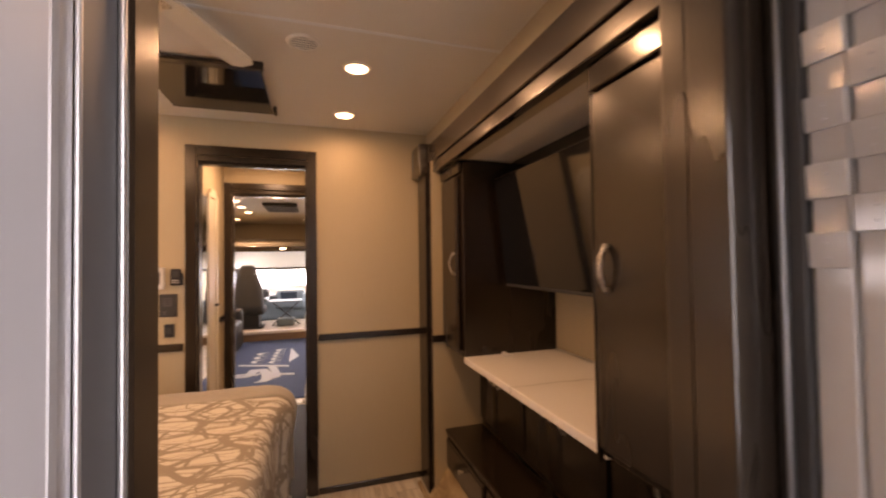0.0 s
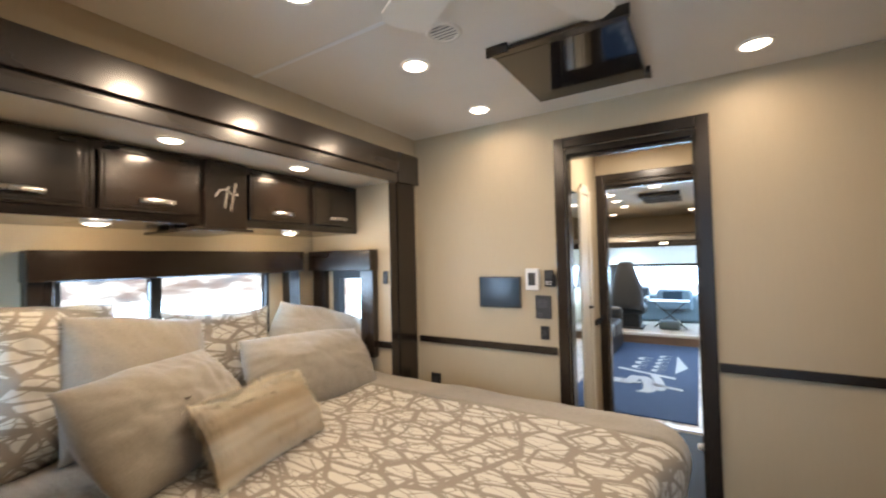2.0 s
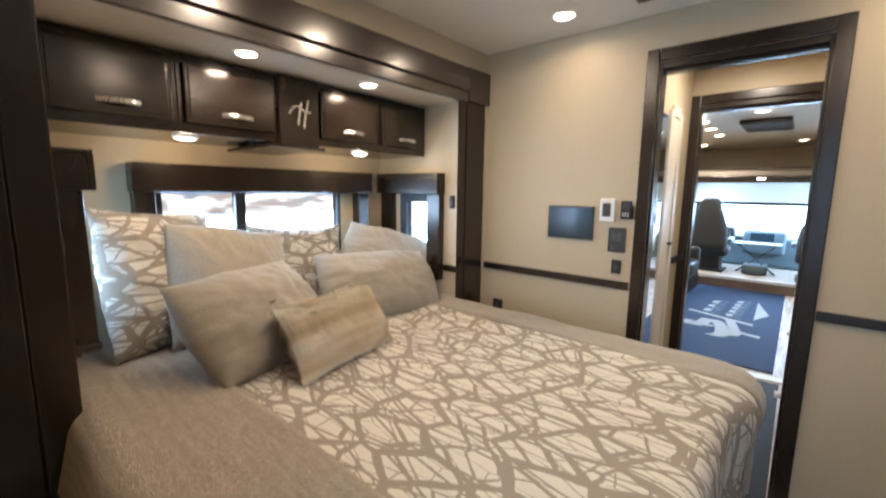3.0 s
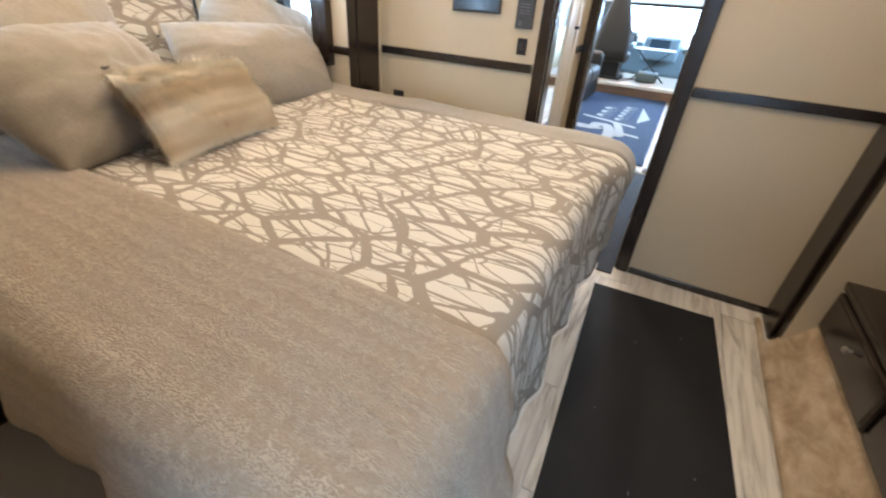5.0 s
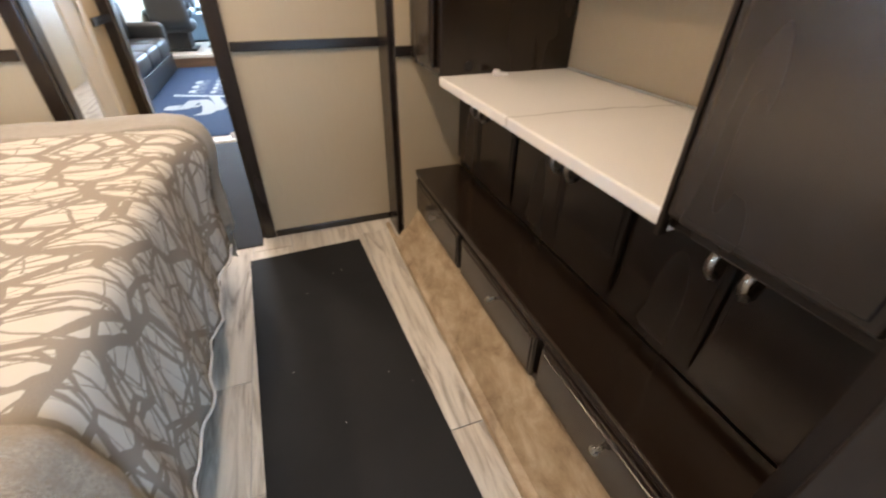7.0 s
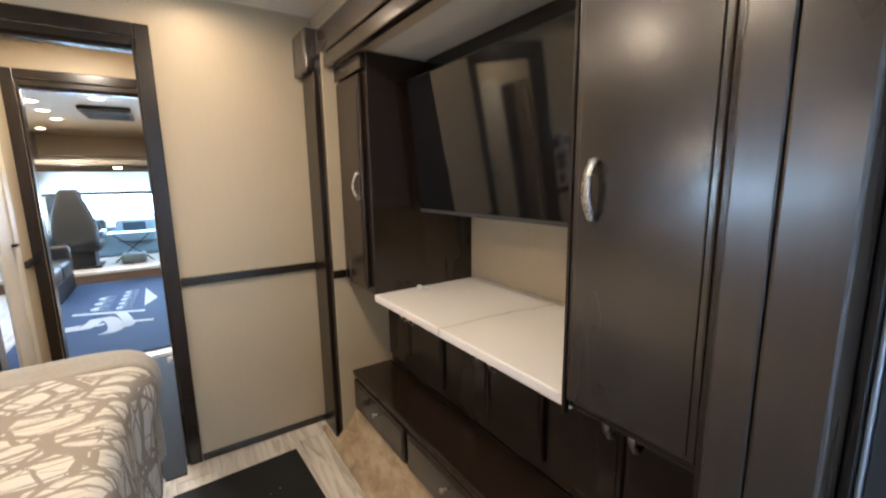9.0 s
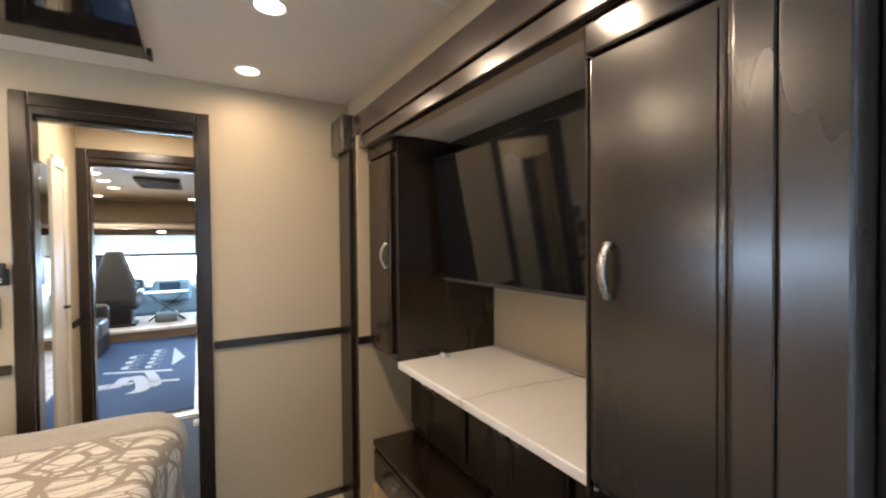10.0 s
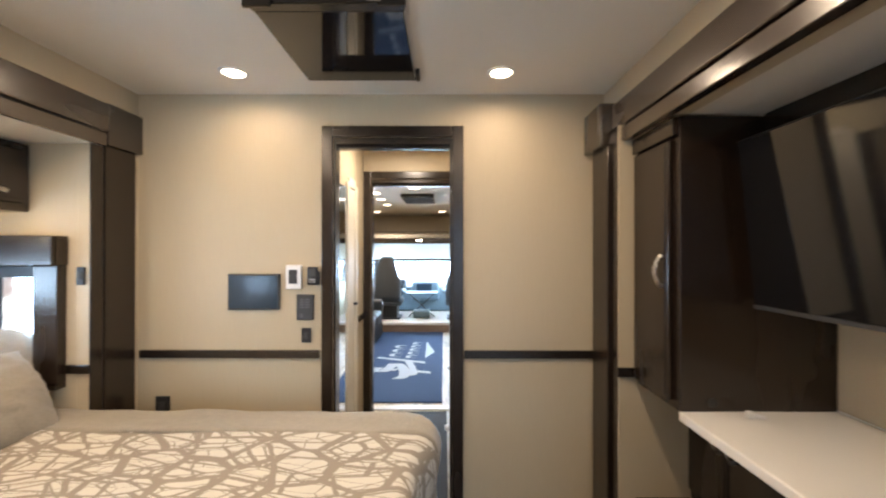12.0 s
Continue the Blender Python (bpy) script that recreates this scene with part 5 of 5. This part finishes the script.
part("mattress", box((LX0 + 0.02, 7.665, 1.5705), (LX1 - 0.02, 9.2, 1.68), 0.04, 3), M_LINEN, bunk, "grey-taupe bunk mattress", True)
part("rail_strip", box((LX0 + 0.05, 7.635, 1.70), (0.3, 7.65, 1.712), 0.003), M_BLACK, bunk, "thin dark guard rail")
part("rail_light", box((-0.33, 7.612, 1.548), (-0.24, 7.6195, 1.566), 0.002), M_LAMP, bunk, "small lit marker lamp")

t = thing("air_conditioner", (-0.25, 6.6, 2.08), "brown ceiling air conditioner grille in the lounge", "air conditioner")
part("housing", box((-0.43, 5.94, 2.085), (0.01, 6.74, CEIL - 0.0005), 0.01), M_WOOD_X, t)
for k in range(6):
    part("slat", box((-0.40, 6.0 + 0.118 * k, 2.078), (-0.02, 6.07 + 0.118 * k, 2.0845), 0.002), M_BLACK, t)
for lx, ly in ((-0.212, 5.46), (-0.769, 6.515), (-0.773, 7.22), (-1.134, 8.44), (0.101, 8.40), (-0.748, 5.88), (0.5, 6.5)):
    round_light("ceiling_light", lx, ly, CEIL - 0.0005, 0.075, "lit round recessed ceiling light with white trim", "recessed ceiling lights")


def soft_box(lo, hi, r=0.05, seg=4):
    return box(lo, hi, r, seg)


def driver_seat(x, y, z, label):
    """A high-backed cab seat seen from behind, on a pedestal with two arms."""
    s = thing("driver_seat", (x, y, z), label, "seat", "cab seats")
    bm = bmesh.new()
    prof = [(0.0, 0.23), (0.12, 0.25), (0.30, 0.245), (0.50, 0.20), (0.66, 0.145), (0.76, 0.12), (0.80, 0.085)]
    rows = []
    for h, w in prof:
        rows.append([bm.verts.new((x + w * math.cos(a) * 1.0, y + 0.07 * math.sin(a) - 0.10 + h * -0.10, z + 0.32 + h)) for a in [2 * math.pi * k / 20 for k in range(20)]])
    for a, b in zip(rows, rows[1:]):
        for k in range(20):
            bm.faces.new((a[k], a[(k + 1) % 20], b[(k + 1) % 20], b[k]))
    bm.faces.new(rows[-1])
    bm.faces.new(rows[0][::-1])
    bmesh.ops.recalc_face_normals(bm, faces=bm.faces)
    part("backrest", bm, M_SEAT, s, "", True)
    part("cushion", soft_box((x - 0.25, y - 0.08, z + 0.24), (x + 0.25, y + 0.42, z + 0.38), 0.05), M_SEAT, s, "", True)
    part("pedestal", boxes(((x - 0.16, y - 0.02, z + 0.03), (x + 0.16, y + 0.34, z + 0.239)), ((x - 0.22, y - 0.06, z), (x + 0.22, y + 0.38, z + 0.03)), bevel=0.01), M_BLACK, s)
    for sx in (-1, 1):
        part("armrest", soft_box((x + sx * 0.27 - 0.035, y - 0.10, z + 0.46), (x + sx * 0.27 + 0.035, y + 0.25, z + 0.53), 0.025), M_DASH, s, "pale grey armrest", True)
    return s


driver_seat(-0.86, 7.95, 0.16, "charcoal high-backed cab seat with pale armrests")
driver_seat(0.42, 7.95, 0.16, "charcoal high-backed cab seat with pale armrests")
dash = thing("dashboard", (-0.2, 9.0, 0.16), "grey cab dashboard with gauges and screens", "dashboard")
bm = bmesh.new()
add_box(bm, (LX0 + 0.02, 8.85, 0.16), (LX1 - 0.02, 9.295, 0.66), 0.08, 4)
part("body", bm, M_DASH, dash, "", True)
part("binnacle", soft_box((-1.08, 8.78, 0.60), (-0.62, 9.1, 0.80), 0.06), M_BLACK, dash, "", True)
part("centre_console", soft_box((-0.5, 8.72, 0.40), (0.05, 8.9, 0.76), 0.05), M_DASH, dash, "", True)
part("screen", box((-0.40, 8.7, 0.58), (-0.1, 8.7195, 0.73), 0.003), M_SCREEN, dash, "glossy screen")
bm = bmesh.new()
tube(bm, (-0.86, 8.62, 0.62), (-0.86, 8.8, 0.56), 0.03, 0.04)
part("steering_column", bm, M_BLACK, dash)
bm = bmesh.new()
NR = 28
for k in range(NR):
    a0, a1 = 2 * math.pi * k / NR, 2 * math.pi * (k + 1) / NR
    tube(bm, (-0.86 + 0.2 * math.cos(a0), 8.6 + 0.06 * math.sin(a0), 0.66 + 0.19 * math.sin(a0)), (-0.86 + 0.2 * math.cos(a1), 8.6 + 0.06 * math.sin(a1), 0.66 + 0.19 * math.sin(a1)), 0.014, seg=8)
part("steering_wheel", bm, M_BLACK, dash, "", True)
desk = thing("folding_table", (-0.30, 8.25, 0.16), "folding laptop stand with crossed black legs between the cab seats", "table")
part("top", box((-0.56, 8.0, 0.60), (0.02, 8.4, 0.62), 0.005), M_DASH, desk)
for s in (-1, 1):
    bm = bmesh.new()
    sweep(bm, [(-0.27 - s * 0.24, 8.2 + 0.02 * s, 0.162), (-0.27, 8.2 + 0.02 * s, 0.38), (-0.27 + s * 0.24, 8.2 + 0.02 * s, 0.599)], 0.025, 0.018, (0, 1, 0))
    part("leg", bm, M_BLACK, desk)
single("console_box", soft_box((-0.42, 8.02, 0.16), (-0.12, 8.3, 0.30), 0.03), M_DASH, "pale blue-grey console box on the cab floor", "console", smooth=True)

sofa = thing("sofa", (-1.08, 6.3, 0.0), "black leather sofa along the lounge wall", "sofa")
part("base", box((LX0 + 0.001, 5.3, 0.03), (-0.86, 7.3, 0.24), 0.01), M_BLACK, sofa)
for k in range(3):
    y0 = 5.46 + 0.56 * k
    part("seat_cushion", soft_box((-1.24, y0, 0.24), (-0.84, y0 + 0.555, 0.44), 0.05), M_VINYL, sofa, "", True)
    part("back_cushion", soft_box((LX0 + 0.002, y0, 0.42), (-1.20, y0 + 0.555, 0.86), 0.06), M_VINYL, sofa, "", True)
for y0 in (5.3, 7.145):
    part("arm", soft_box((LX0 + 0.002, y0, 0.24), (-0.85, y0 + 0.155, 0.60), 0.06), M_VINYL, sofa, "", True)

# ---- fur of the small pillow ----
bm = bmesh.new()
rng = random.Random(7)
src = fur.data
tris = [p for p in src.polygons]
for k in range(42000):
    p = tris[rng.randrange(len(tris))]
    vs = [src.vertices[i].co for i in p.vertices]
    wts = [rng.random() for _ in vs]
    sw = sum(wts)
    c = sum((v * (w / sw) for v, w in zip(vs, wts)), Vector())
    nrm = p.normal.copy()
    if nrm.dot(c - Vector((0, 0, 0.14))) < 0:
        nrm.negate()
    down = Vector((rng.uniform(-0.25, 0.25), rng.uniform(-0.15, 0.15), -1.0))
    d = (nrm * 0.42 + (down - nrm * down.dot(nrm)) * 0.9 + Vector([rng.gauss(0, 0.10) for _ in range(3)])).normalized()
    side = d.cross(nrm)
    if side.length < 1e-4:
        continue
    side = side.normalized() * 0.0009
    ln = rng.uniform(0.018, 0.042)
    m = c + d * ln * 0.55 + nrm * 0.002
    e = c + d * ln - nrm * 0.003
    a, b, c2, d2, e2 = (bm.verts.new(q) for q in (c - side, c + side, m + side * 0.8, m - side * 0.8, e))
    bm.faces.new((a, b, c2, d2))
    bm.faces.new((d2, c2, e2))
ob = new("fur_coat", mesh_of("fur_coat", bm, M_FUR, (0, 0, 0)))
ob.parent = fur
tagged(ob, "long tan and cream fur strands", kind="stuff")

# ---- floor planks, tiles ----
bm = box((0, 0, 0), (0.178, 1.216, 0.0055), 0.0012, 1)
plank_mesh = mesh_of("plank", bm, M_PLANK)
cut_meshes = [mesh_of("plank", box((0, 0, 0), (0.178, 1.216 - 0.41 * k, 0.0055), 0.0012, 1), M_PLANK) for k in range(3)]
x, col = -0.42, 0
while x < 0.95:  # one column of planks after another
    y = -1.25 - 0.41 * (col % 3)
    while y < 3.6:
        short = y < -1.26
        ob = new("plank", cut_meshes[col % 3] if short else plank_mesh)
        ob.parent = floor
        ob.location = Vector((x, -1.25 if short else y, -0.0056)) - WORLD_PLACE[floor]
        y += 1.22
    x += 0.181
    col += 1
# washroom wall: upright white strips, with riveted tiles woven over their upper half
strip_mesh = mesh_of("strip", box((0, 0, 0), (0.010, 0.0465, CEIL - 0.004), 0.004, 2), M_TILE)
tile_mesh = mesh_of("tile", box((0, 0, 0), (0.007, 0.0482, 0.049), 0.002, 2), M_TILE)
bm = bmesh.new()
bmesh.ops.create_uvsphere(bm, u_segments=8, v_segments=5, radius=0.0022)
rivet_mesh = mesh_of("rivet", bm, M_ALU)
for i in range(10):
    sy = 0.3695 - 0.0495 * i
    sx = 0.8775 + 0.003 * (i % 2)
    ob = new("strip", strip_mesh)
    ob.parent = east
    ob.location = Vector((sx, sy, 0.002)) - WORLD_PLACE[east]
    for j in range(9):
        z = 1.325 + 0.0943 * j + (0.047 if i % 2 else 0.0)
        if z > CEIL - 0.055:
            continue
        ob = new("tile", tile_mesh)
        ob.parent = east
        ob.rotation_euler = (0, radians(-3), 0)
        ob.location = Vector((sx - 0.0065, sy - 0.0008, z)) - WORLD_PLACE[east]
        for k in (0.013, 0.033):
            rv = new("rivet", rivet_mesh)
            rv.parent = ob
            rv.location = Vector((0.0, 0.0241, k))

# lint on the runner
bm = bmesh.new()
rl = random.Random(3)
for k in range(12):
    lx, ly, la = rl.uniform(0.13, 0.65), rl.uniform(0.7, 2.3), rl.uniform(0, 3.1)
    ln = rl.uniform(0.002, 0.006)
    sweep(bm, [(lx, ly, 0.0078), (lx + ln * math.cos(la), ly + ln * math.sin(la), 0.0084)], 0.0014, 0.0008, (-math.sin(la), math.cos(la), 0))
single("lint", bm, M_WHITEPL, "specks of pale lint scattered on the black mat", "lint", kind="stuff")
